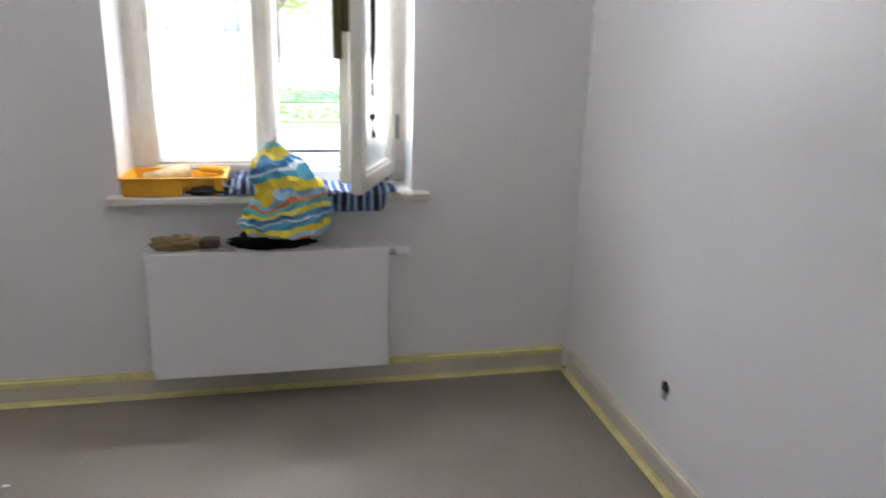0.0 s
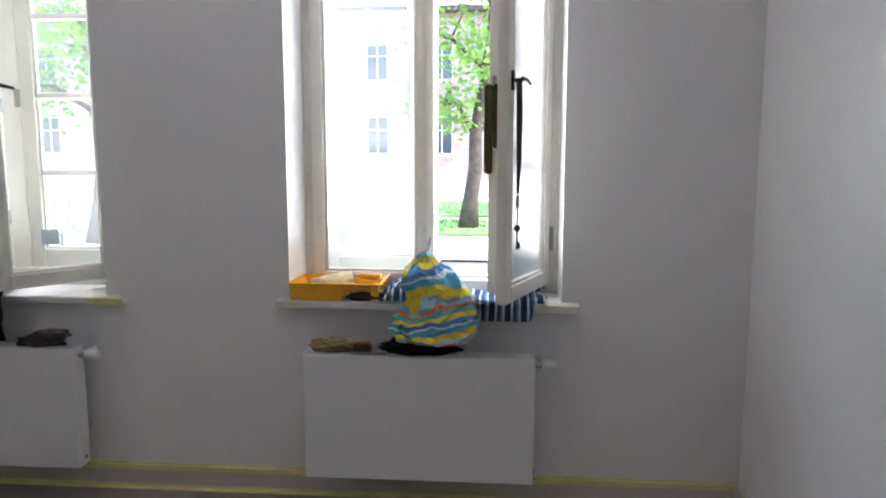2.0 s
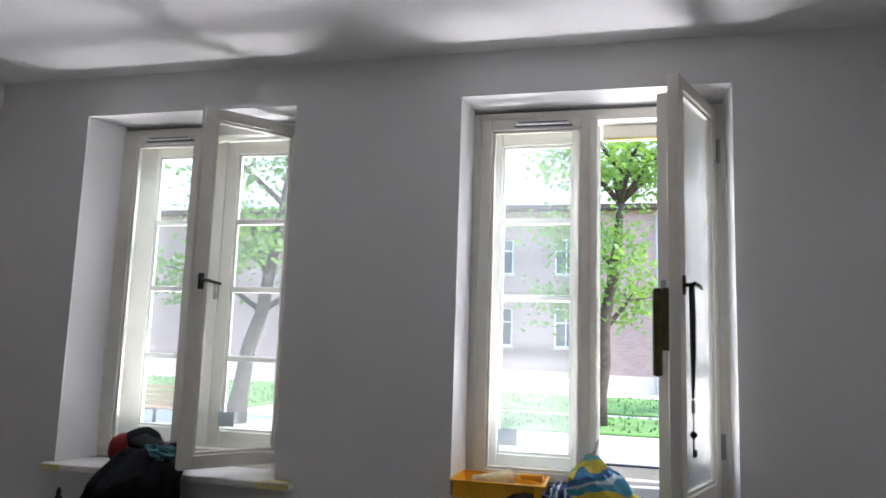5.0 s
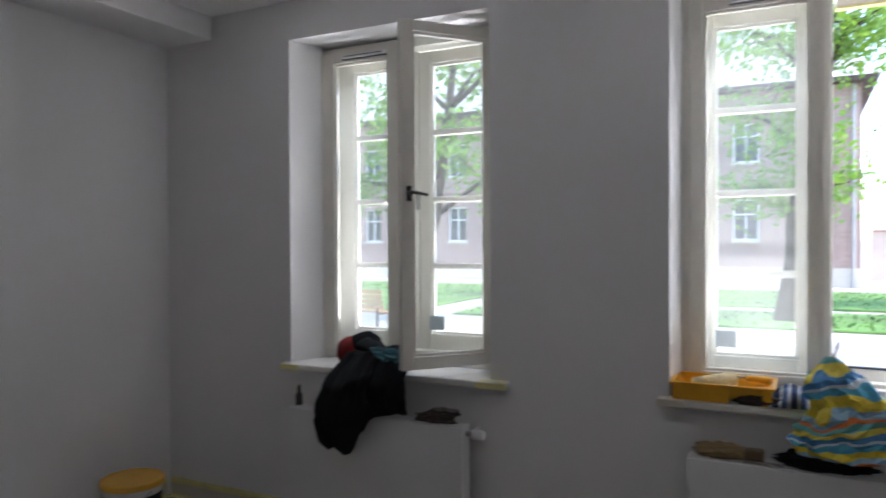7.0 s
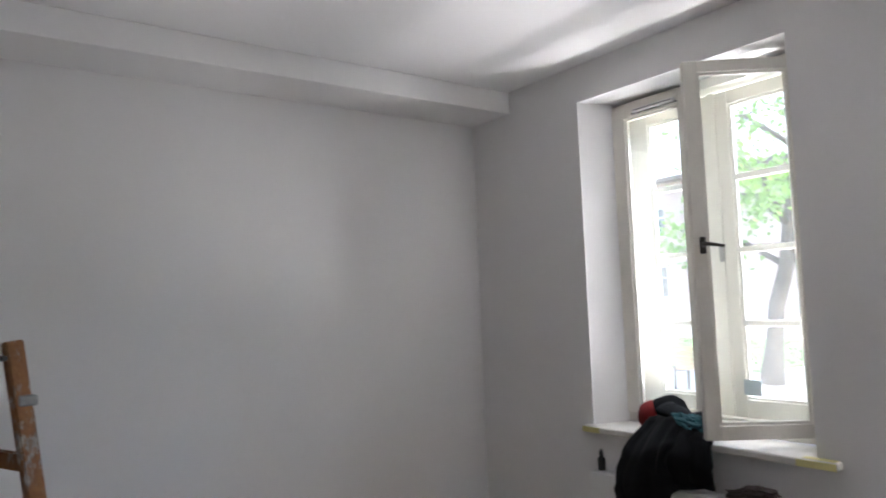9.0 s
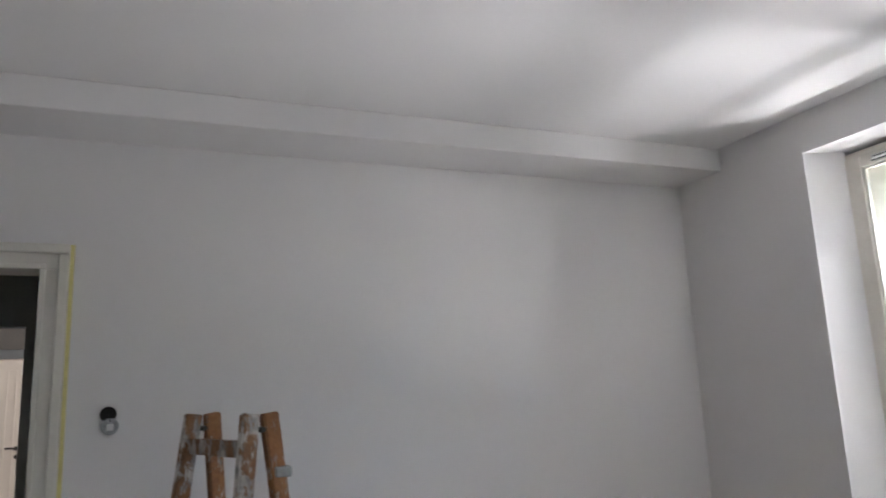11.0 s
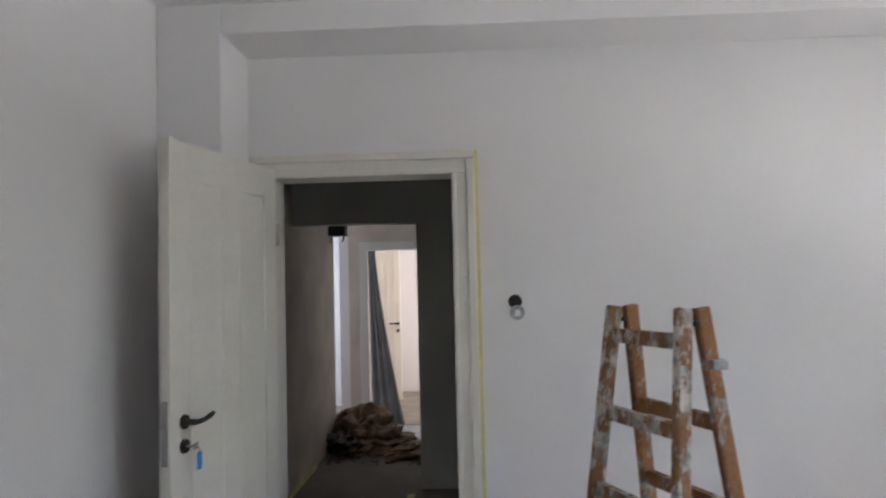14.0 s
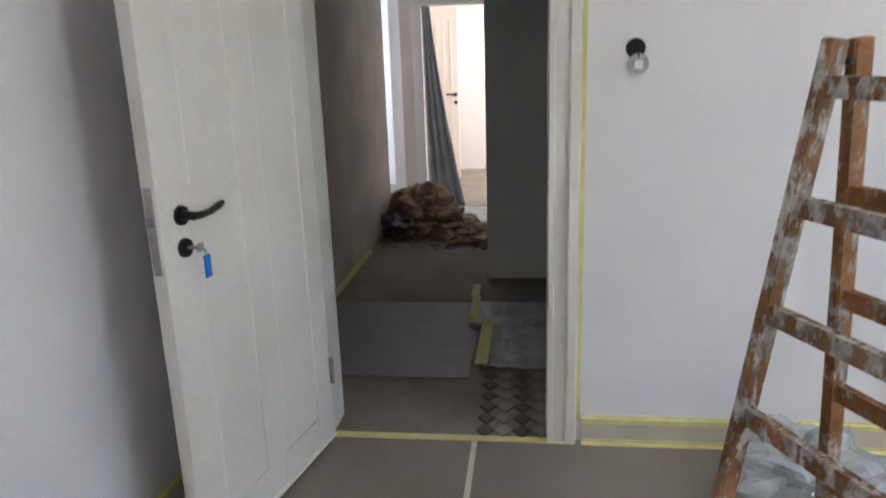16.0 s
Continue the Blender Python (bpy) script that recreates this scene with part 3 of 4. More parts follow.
part("outer_moulding", boxes(((XF + 0.0205, DY1 + 0.066, 0), (XF + 0.036, DY1 + 0.105, DZ + 0.064)), ((XF + 0.0205, DY0 - 0.105, DZ + 0.066), (XF + 0.036, DY1 + 0.105, DZ + 0.105)), ((XF + 0.0205, DY0 - 0.105, 0), (XF + 0.036, DY0 - 0.066, DZ + 0.064)), bev=0.007), DOORP, door)
part("inner_moulding", boxes(((XF + 0.0205, DY1 + 0.001, 0), (XF + 0.028, DY1 + 0.022, DZ + 0.0)), ((XF + 0.0205, DY0 - 0.022, DZ + 0.001), (XF + 0.028, DY1 + 0.022, DZ + 0.022)), ((XF + 0.0205, DY0 - 0.022, 0), (XF + 0.028, DY0 - 0.001, DZ)), bev=0.003), DOORP, door)
part("lining", boxes(((XW - 0.152, DY0 - 0.029, 0), (XF - 0.001, DY0, DZ)), ((XW - 0.152, DY1, 0), (XF - 0.001, DY1 + 0.029, DZ)), ((XW - 0.152, DY0 - 0.029, DZ), (XF - 0.001, DY1 + 0.029, DZ + 0.029)), bev=0.002), DOORP, door)
part("strike_plate", boxes(((XW - 0.06, DY1 - 0.002, 0.92), (XW - 0.03, DY1 - 0.0005, 1.11))), STEEL, door)
part("tape_edge", boxes(((XF, DY1 + 0.1055, 0.09), (XF + 0.014, DY1 + 0.121, DZ + 0.105))), TAPE, door, "yellow masking tape on the casing edge")
# leaf: hinged at the jamb, in its own axes it reaches along +x with the room face at -y turned to +y
LW, LZ0, LZ1 = 0.79, 0.012, 2.012
leaf = part("leaf", bmesh.new(), DOORP, door)
bm = bmesh.new()
st = 0.105
pan = ((st, 0.345), (0.445, LW - st))
for x0, x1 in ((0, st), (0.345, 0.445), (LW - st, LW)):
    box_into(bm, (x0, -0.02, LZ0), (x1, 0.02, LZ1), 0.003)
for x0, x1 in pan:
    for z0, z1 in ((LZ0, 0.14), (LZ1 - 0.135, LZ1)):
        box_into(bm, (x0, -0.02, z0), (x1, 0.02, z1), 0.0)
    box_into(bm, (x0 - 0.004, -0.0145, 0.13), (x1 + 0.004, 0.0145, LZ1 - 0.13), 0.0)
    box_into(bm, (x0 + 0.03, -0.0170, 0.17), (x1 - 0.03, 0.0170, LZ1 - 0.165), 0.003)
bm.to_mesh(leaf.data)
bm.free()
leaf.matrix_world = pose(-3.462, -0.850, 0, 0, 0, -11.2)
part("rebate", boxes(((0.004, 0.0205, LZ0 + 0.01), (LW + 0.010, 0.032, LZ0 + 0.02)), ((LW - 0.02, 0.0203, LZ0 + 0.02), (LW + 0.012, 0.032, LZ1))), DOORP, leaf)
part("lock_plate", boxes(((LW + 0.0005, -0.012, 0.885), (LW + 0.003, 0.012, 1.105))), STEEL, leaf)
part("latch_bolt", boxes(((LW + 0.003, -0.007, 1.01), (LW + 0.017, 0.007, 1.032)), bev=0.002), STEEL, leaf)
# lever, rosette and lock rosette on both faces
for s in (1, -1):
    h = rod((0.71, s * 0.0205, 1.022), (0.71, s * 0.030, 1.022), 0.026, 0.024, 24)
    rod((0.71, s * 0.030, 1.022), (0.71, s * 0.062, 1.022), 0.011, bm=h)
    tube([(0.716, s * 0.062, 1.022), (0.69, s * 0.066, 1.020), (0.65, s * 0.066, 1.021), (0.612, s * 0.064, 1.028), (0.590, s * 0.062, 1.033)], [0.011, 0.010, 0.009, 0.010, 0.008], bm=h)
    part("door_handle", h, IRON, leaf, "dark bronze lever handle")
    k = rod((0.71, s * 0.0205, 0.938), (0.71, s * 0.030, 0.938), 0.026, 0.024, 24)
    part("lock_rosette", k, IRON, leaf)
key = part("key", boxes(((0.700, 0.031, 0.935), (0.712, 0.060, 0.942)), ((0.688, 0.060, 0.928), (0.714, 0.063, 0.950)), bev=0.001), STEEL, leaf, "small steel key in the lock")
bm = tube([(0.70, 0.062, 0.935), (0.690, 0.066, 0.930), (0.684, 0.064, 0.915)], 0.0025)
part("key_ring", bm, STEEL, leaf)
part("key_tag", boxes(((0.666, 0.058, 0.852), (0.692, 0.064, 0.914)), bev=0.003), BLUETAG, leaf, "blue plastic key tag")
for hz in (0.28, 1.72):
    part("hinge", rod((-0.004, 0.024, hz - 0.05), (-0.004, 0.024, hz + 0.05), 0.009, seg=12), STEEL, leaf)

# ---- wall boxes ----
def wall_box(label, at):
    """Flush mounting box; in its own axes the wall face is at y = 0 and the room at -y."""
    b = thing("mounting_box", label, "electrical box", at=at)
    return b


b = wall_box("open electrical box, one black hole over a clear ring with wires", pose(XW, 0.238, 1.372, 0, 0, 90))
# solid black disc paints the shaded inside of the upper box
part("upper_box", rod((0, -0.0015, 0.022), (0, -0.004, 0.022), 0.031, seg=28), HOLESHADE, b)
rg = lathe([(0.019, 0), (0.033, 0.001), (0.033, 0.012), (0.028, 0.014), (0.019, 0.010)], seg=28)
part("lower_ring", rg, MILKY, b, "clear plastic ring").matrix_world = b.matrix_world @ pose(0.008, -0.004, -0.026, 90, 0, 0)
part("plug", boxes(((-0.004, -0.020, -0.042), (0.022, -0.0185, -0.016)), bev=0.0006), PLASTIC, b)
part("wire", tube([(0.0, -0.006, 0.02), (0.006, -0.016, 0.006), (0.010, -0.019, -0.008)], 0.002), BLACK, b)
b = wall_box("small open electrical box near the floor", pose(XE, 2.408, 0.314, 0, 0, -90))
# no recess: the dark of the opening is a flat black disc
part("hole", rod((0, -0.0015, 0.008), (0, -0.003, 0.008), 0.023, seg=28), HOLESHADE, b)
part("insert", boxes(((-0.010, -0.010, -0.030), (0.016, -0.0032, 0.000)), bev=0.004), STEEL, b)

# ---- things on and under the right-hand window ----
tray = thing("paint_tray", "yellow plastic paint tray with a roller on the sill", "paint tray")
x0, x1, y0, y1, zt = -0.735, -0.375, 3.206, 3.432, 0.888
bm = bmesh.new()
T = 0.004
# floor slopes up towards one end; the walls lean out
ff = [(x0 + 0.02, y0 + 0.014, 0.8235), (x0 + 0.13, y0 + 0.014, 0.826), (x1 - 0.03, y0 + 0.014, 0.860), (x1 - 0.004, y0 + 0.014, 0.880)]
low = [bm.verts.new(p) for p in ff] + [bm.verts.new((p[0], y1 - 0.014, p[2])) for p in ff[::-1]]
top = [bm.verts.new((p[0] if 0 < i < 3 else (x0 if i == 0 else x1), y0, zt)) for i, p in enumerate(ff)] + [bm.verts.new((p[0] if 0 < i < 3 else (x1 if i == 0 else x0), y1, zt)) for i, p in enumerate(ff[::-1])]
for i in range(8):
    j = (i + 1) % 8
    bm.faces.new((low[i], low[j], top[j], top[i]))
for i in range(3):
    bm.faces.new((low[i], low[i + 1], low[6 - i], low[7 - i]))
bm.normal_update()
bmesh.ops.solidify(bm, geom=bm.faces[:], thickness=T)
part("tray_body", bm, YELLOW, tray)
part("rim", boxes(((x0 - 0.008, y0 - 0.005, zt - 0.004), (x1 + 0.008, y0 + 0.006, zt + 0.003)), ((x0 - 0.008, y1 - 0.006, zt - 0.004), (x1 + 0.008, y1 + 0.005, zt + 0.003)), ((x0 - 0.008, y0 + 0.006, zt - 0.004), (x0 + 0.004, y1 - 0.006, zt + 0.003)), ((x1 - 0.004, y0 + 0.006, zt - 0.004), (x1 + 0.008, y1 - 0.006, zt + 0.003)), bev=0.0015), YELLOW, tray)
part("skirt", boxes(((x0 + 0.004, y0 + 0.001, 0.822), (x1 - 0.15, y0 + 0.004, zt - 0.004))), YELLOW, tray)
for y in (y0 + 0.003, y1 - 0.033):
    part("leg", boxes(((x1 - 0.036, y, 0.8205), (x1 - 0.004, y + 0.030, 0.882)), bev=0.003), YELLOW, tray)
roll = thing("paint_roller", "cream fleece paint roller with a yellow handle", "paint roller")
part("sleeve", rod((-0.66, 3.29, 0.866), (-0.52, 3.37, 0.888), 0.030, seg=24), FLEECE, roll, smooth=True)
part("wire_arm", tube([(-0.52, 3.37, 0.888), (-0.49, 3.385, 0.896), (-0.50, 3.33, 0.905), (-0.47, 3.31, 0.905)], 0.003), STEEL, roll)
part("grip", rod((-0.47, 3.31, 0.904), (-0.385, 3.29, 0.905), 0.012, 0.015), YELLOW, roll, smooth=True)
# made-up lump in place of the dark oval mark at the tray's front
part("dark_oval_lump", lump((-0.43, 3.225, 0.837), (0.085, 0.018, 0.022), 0.4, 3, 4.0, 3, 0.8205), LEATHER, tagged(new("rag"), "small dark brown lump added for the dark oval at the tray front", "rag"))


def towel(u, v):
    x = -0.40 + 0.66 * u + 0.02 * math.sin(9 * v)
    hang = 0.0
    if 0.60 < u < 0.93:
        hang = 0.072
    s = v * (0.225 + hang)
    wave = 0.006 * math.sin(26 * u + 5 * v) + 0.005 * noise.noise(Vector((u * 9, v * 7, 3)))
    lift = 0.020 * math.exp(-((u - 0.98) / 0.05) ** 2) + 0.045 * math.exp(-((u - 0.13) / 0.07) ** 2)
    if s < 0.225:
        return Vector((x, 3.43 - s * (3.43 - 3.197) / 0.225, 0.829 + max(wave, -0.004) + lift))
    d = s - 0.225
    return Vector((x, 3.194 - 0.006 * abs(math.sin(20 * u)), 0.827 - d))


part("cloth", sheet(towel, 60, 26, 0.004), TOWEL, tagged(new("towel"), "navy and white striped towel hanging over the sill", "towel"), smooth=True)


def bag_mesh():
    """A knotted carrier bag: one broad slumped side, the other drawn up to a twisted peak."""
    bm = bmesh.new()
    random.seed(4)
    nz, na = 18, 30
    shape = ((0.688, -0.255, -0.020), (0.70, -0.300, 0.010), (0.73, -0.335, 0.024), (0.77, -0.322, 0.026), (0.82, -0.275, 0.022), (0.86, -0.268, 0.010), (0.90, -0.288, -0.018), (0.95, -0.272, -0.070), (1.00, -0.240, -0.128), (1.035, -0.200, -0.176))
    lows, highs = [(z, a) for z, a, b in shape], [(z, b) for z, a, b in shape]
    rings = []
    for j in range(nz + 1):
        z = 0.688 + 0.347 * j / nz
        a0, a1 = profile(z, lows), profile(z, highs)
        cx, w = (a0 + a1) / 2, (a1 - a0) / 2
        ring_v = []
        for k in range(na):
            a = 2 * math.pi * k / na
            d = Vector((math.cos(a) * 1.9, math.sin(a) * 1.9, z * 11))
            crease = abs(noise.noise(d)) * 0.46 + abs(noise.noise(d * 2.3 + Vector((3, 0, 0)))) * 0.34 + random.uniform(0, 0.10)
            rr = 1.14 - crease
            ring_v.append(bm.verts.new((cx + w * min(rr, 1.0) * math.cos(a), 3.115 + 0.022 * j / nz + min(w * 0.55, 0.082) * rr * math.sin(a), z + (0.026 * noise.noise(d * 1.3 + Vector((0, 7, 0))) + random.uniform(-0.006, 0.006)) * (0 < j < nz))))
        rings.append(ring_v)
    for u, v in zip(rings, rings[1:]):
        for k in range(na):
            bm.faces.new((u[k], u[(k + 1) % na], v[(k + 1) % na], v[k]))
    bm.faces.new(rings[0][::-1]), bm.faces.new(rings[-1])
    return bm


bag = thing("carrier_bag", "shiny carrier bag with yellow, blue and orange stripes", "plastic bag")
part("bag_body", bag_mesh(), BAG, bag)
part("twisted_handle", tube([(-0.185, 3.134, 1.03), (-0.176, 3.135, 1.052), (-0.172, 3.134, 1.07), (-0.166, 3.133, 1.09)], [0.008, 0.005, 0.007, 0.002]), CLEAR, bag)
part("cloth", lump((-0.205, 3.145, 0.660), (0.135, 0.042, 0.036), 0.45, 3, 1.0, 4, 0.6325), JACKET, tagged(new("work_cloth"), "crumpled black cloth lying on the radiator", "cloth"))
br = thing("paste_brush", "wide tan bristle brush lying on the radiator", "brush")
part("bristles", lump((-0.545, 3.155, 0.655), (0.09, 0.034, 0.032), 0.35, 3.0, 14.0, 4, 0.6325), BRISTLE, br)
part("stock", boxes(((-0.468, 3.130, 0.635), (-0.40, 3.18, 0.676)), bev=0.008), BRUSHWOOD, br)
part("metal_scraper", boxes(((-0.47, 3.114, 0.633), (-0.34, 3.128, 0.640)), bev=0.001), STEEL, tagged(new("scraper"), "flat steel scraper lying beside the brush", "scraper"))

lan = thing("key_lanyard", "black lanyard with a key hanging from the window handle", "lanyard")
hp = Vector((0.152, 2.982, 1.645))
part("strap", tube([hp + Vector((0.004, 0, 0)), hp + Vector((0.006, 0.004, -0.116)), hp + Vector((0.003, 0.002, -0.255)), hp + Vector((0.001, 0.001, -0.383))], [0.006, 0.008, 0.009, 0.004]), BLACK, lan)
part("strap", tube([hp + Vector((-0.006, 0, 0)), hp + Vector((-0.004, 0.004, -0.116)), hp + Vector((-0.003, 0.002, -0.255)), hp + Vector((0.0, 0.001, -0.383))], 0.004), BLACK, lan)
part("clip", boxes((hp + Vector((-0.006, -0.003, -0.435)), hp + Vector((0.006, 0.003, -0.389))), bev=0.002), STEEL, lan)
kb = rod(hp + Vector((0, -0.002, -0.505)), hp + Vector((0, 0.002, -0.505)), 0.012, seg=18)
box_into(kb, hp + Vector((-0.003, -0.0015, -0.580)), hp + Vector((0.003, 0.0015, -0.514)))
box_into(kb, hp + Vector((0.003, -0.001, -0.577)), hp + Vector((0.011, 0.001, -0.554)))
tube([hp + Vector((0, 0, -0.435)), hp + Vector((0.002, 0, -0.464)), hp + Vector((0, 0, -0.493))], 0.002, bm=kb)
part("key", kb, IRON, lan)


ol = tagged(new("green_towel"), "folded olive green towel hanging from the open casement", "towel")
bm = boxes(((0.030, 3.125, 1.325), (0.062, 3.215, 1.650)), bev=0.009)
box_into(bm, (0.0625, 3.13, 1.42), (0.092, 3.20, 1.652), 0.006)
part("cloth", bm, OLIVE, ol)

# ---- things on and under the left-hand window ----
jk = thing("jacket", "black jacket with teal lining thrown over sill and radiator", "jacket")


def jacket(u, v):
    """Lies bunched on the sill, then falls past the radiator: longer on one side; u across, v down."""
    left = profile(v, ((0, -2.18), (0.2, -2.235), (0.45, -2.280), (0.75, -2.330), (0.92, -2.310), (1, -2.25)))
    right = profile(v, ((0, -1.97), (0.2, -1.925), (0.5, -1.885), (1, -1.870)))
    x = left + (right - left) * u
    low = profile(u, ((0, 0.530), (0.12, 0.485), (0.30, 0.465), (0.50, 0.575), (0.66, 0.650), (1, 0.662)))
    fold = 0.020 * noise.noise(Vector((u * 4.2 + 0.6 * v, v * 2.2, 1))) + 0.012 * noise.noise(Vector((u * 11 - 2.5 * v, v * 5, 4))) + 0.008 * math.sin(15 * u + 5 * v)
    dome = math.sin(math.pi * min(1, max(0, u)))
    if v < 0.2:
        k = v / 0.2
        return Vector((x, 3.38 - 0.17 * k, 0.848 + 0.060 * dome + fold * (0.4 + k) - 0.015 * k))
    k = (v - 0.2) / 0.8
    front = 3.205 - 0.125 * min(1, k / 0.35) if u < 0.62 else 3.205 - 0.085 * min(1, k / 0.5)
    roll = 0.020 * math.sin(math.pi * min(1, k * 1.05))
    return Vector((x + 0.01 * math.sin(9 * v) * (u - 0.5), front - 0.045 * dome ** 0.6 - roll - fold, 0.893 + 0.025 * dome * (1 - k) - k * (0.893 - low)))


part("shell", sheet(jacket, 44, 46, 0.016), JACKET, jk, smooth=True)
part("sleeve", tube([(-2.00, 3.20, 0.885), (-1.945, 3.125, 0.83), (-1.925, 3.10, 0.75), (-1.935, 3.10, 0.685)], [0.035, 0.050, 0.052, 0.040], 14), JACKET, jk, smooth=True)
part("sleeve", tube([(-2.20, 3.14, 0.80), (-2.250, 3.075, 0.70), (-2.268, 3.045, 0.60), (-2.245, 3.045, 0.525), (-2.225, 3.05, 0.485)], [0.035, 0.050, 0.058, 0.055, 0.030], 14), JACKET, jk, smooth=True)
part("collar", tube([(-2.15, 3.22, 0.895), (-2.08, 3.165, 0.925), (-1.98, 3.17, 0.915)], [0.007, 0.009, 0.006], 8), DIRTY, jk, "pale grey collar edge", smooth=True)
part("lining", lump((-2.015, 3.165, 0.895), (0.085, 0.040, 0.040), 0.6, 3, 7.0, 4, 0.823), TEAL, jk, "dark teal lining turned outwards")
cap = thing("cap", "black cap with a red front lying on the jacket", "cap")
bm = lump((-2.205, 3.285, 0.905), (0.098, 0.085, 0.088), 0.16, 2, 3.0, 4, 0.826)
part("crown", bm, JACKET, cap, smooth=True)
part("front_panel", lump((-2.258, 3.238, 0.902), (0.066, 0.062, 0.070), 0.1, 2, 9.0, 3, 0.828), RED, cap, "dull red front panel", smooth=True)
part("visor", sheet(lambda u, v: Vector((-2.16 + 0.16 * u, 3.235 + 0.10 * (v - 0.5) * 2 * (1 - 0.5 * u), 0.975 - 0.075 * u - 0.02 * (2 * v - 1) ** 2)), 10, 10, 0.005), JACKET, cap, smooth=True)
gl = thing("leather_gloves", "pair of dark brown leather gloves on the radiator", "gloves")
part("glove", lump((-1.745, 3.148, 0.650), (0.095, 0.040, 0.024), 0.4, 2.5, 2.0, 4, 0.6325), LEATHER, gl)
part("glove", lump((-1.700, 3.155, 0.678), (0.070, 0.034, 0.018), 0.35, 2.5, 5.0, 4, 0.655), LEATHER, gl)
bo = thing("bottle", "small dark bottle standing on the radiator", "bottle")
part("bottle_body", lathe([(0.017, 0), (0.018, 0.004), (0.018, 0.052), (0.010, 0.064), (0.008, 0.070)], (-2.503, 3.15, 0.6325), 20), BLACK, bo, smooth=True)
part("cap", lathe([(0.010, 0), (0.010, 0.016), (0.006, 0.024), (0.004, 0.030)], (-2.503, 3.15, 0.7027), 16), BLACK, bo)

bk = thing("paint_bucket", "white paint bucket with yellow lid and dark label", "bucket")
bc = (-3.20, 2.74, 0.0)
part("bucket_body", lathe([(0.118, 0.001), (0.122, 0.006), (0.136, 0.255), (0.143, 0.256), (0.143, 0.276)], bc, 40), PLASTIC, bk, smooth=False)
part("lid", lathe([(0.147, 0.262), (0.149, 0.268), (0.149, 0.288), (0.142, 0.292), (0.136, 0.285), (0.02, 0.287), (0.012, 0.288)], bc, 40), LID, bk, "yellow plastic lid")
part("label", lathe([(0.1245, 0.055), (0.1345, 0.225), (0.1350, 0.2255), (0.1252, 0.0555)], bc, 40), BLACK, bk, "dark printed label")
part("carry_handle", tube([(bc[0] + 0.145 * math.cos(a), bc[1] + 0.145 * math.sin(a), 0.25 - 0.09 * math.sin((a - 3.4) / 2.8 * math.pi)) for a in [3.4 + 2.8 * i / 12 for i in range(13)]], 0.003), STEEL, bk)

# ---- ladder ----
lad = thing("step_ladder", "paint-splashed wooden double step ladder standing open", "ladder")
apex, foot = 1.396, 0.0
NL, NR = ((-2.693, 0.523, apex), (-2.718, 0.339, foot)), ((-2.367, 0.655, apex), (-2.221, 0.540, foot))
FL, FR = ((-2.715, 0.579, apex), (-2.861, 0.694, foot)), ((-2.390, 0.710, apex), (-2.365, 0.895, foot))
across = Vector((0.927, 0.375, 0))


def along(e, z):
    p, q = Vector(e[0]), Vector(e[1])
    return q + (p - q) * z / apex


for e, m in ((NL, LADDER_A), (NR, LADDER_A), (FL, LADDER_B), (FR, LADDER_B)):
    part("post", beam(e[1], e[0], 0.030, 0.050, across, 0.004), m, lad)
for a, b, m, zs in ((NL, NR, LADDER_A, (0.285, 0.545, 0.800, 1.050, 1.300)), (FL, FR, LADDER_B, (0.300, 0.565, 0.815, 1.062))):
    for z in zs:
        p, q = along(a, z), along(b, z)
        d = (q - p).normalized() * 0.016
        part("rung", beam(p + d, q - d, 0.037, 0.024, (0, 0, 1), 0.004), m, lad)
for a, b in ((NL, FL), (NR, FR)):
    p, q = along(a, apex - 0.045), along(b, apex - 0.045)
    part("bolt", rod((p + q) / 2 - across * 0.022, (p + q) / 2 + across * 0.022, 0.008, seg=10), IRON, lad)
hk = along(FR, 1.235) + across * 0.03
part("hook", boxes((hk + Vector((-0.02, -0.02, -0.014)), hk + Vector((0.022, 0.025, 0.014))), bev=0.005), CLEAR, lad, "grey clamp on one post")

pb = lump((-3.20, 0.78, 0.085), (0.19, 0.17, 0.12), 0.6, 2.6, 11.0, 4, 0.002)
part("film", pb, CLEAR, tagged(new("plastic_sheet"), "crumpled clear plastic film lying under the ladder", "plastic film"))
part("chip", boxes(((-1.062, 2.68, 0.001), (-1.040, 2.692, 0.006)), bev=0.002), PLASTIC, tagged(new("plaster_chip"), "small white plaster chip on the floor", "debris"))

# ---- hall beyond the door ----
HX = -5.50
# warm glow along this wall is put into its tan colour
structure("wall_hall_left", boxes(((-7.05, -1.41, 0), (XW - 0.152, -1.29, 2.5))), TINTWALL, "dull tan hallway wall", "wall")
structure("wall_hall_cross", boxes(((HX - 0.12, -0.365, 0), (HX, 1.25, 2.5)), ((HX - 0.12, -1.289, 1.935), (HX, -0.365, 2.5))), HALLWALL, "grey cross wall with a low passage", "wall")
structure("wall_hall_right", boxes(((HX, 1.25, 0), (XW - 0.152, 1.37, 2.5))), HALLWALL, "plain dim hallway wall", "wall")
structure("wall_passage", boxes(((-7.9, -0.365, 0), (HX - 0.122, -0.245, 2.5))), HALLWALL, "plain dim passage wall", "wall")
# tan here darkens the wall to stand for the shadow it lies in
structure("wall_far", boxes(((-8.0, -1.30, 0), (-7.9, -1.09, 2.5)), ((-8.0, -0.44, 0), (-7.9, 1.3, 2.5)), ((-8.0, -1.09, 1.855), (-7.9, -0.44, 2.5))), TINTWALL, "pale wall round the far doorway", "wall")
structure("ceiling_hall", boxes(((-12.2, -4, 2.5), (XW - 0.152, 1.4, 2.62))), HALLWALL, "dim plaster ceiling of the hall", "ceiling")
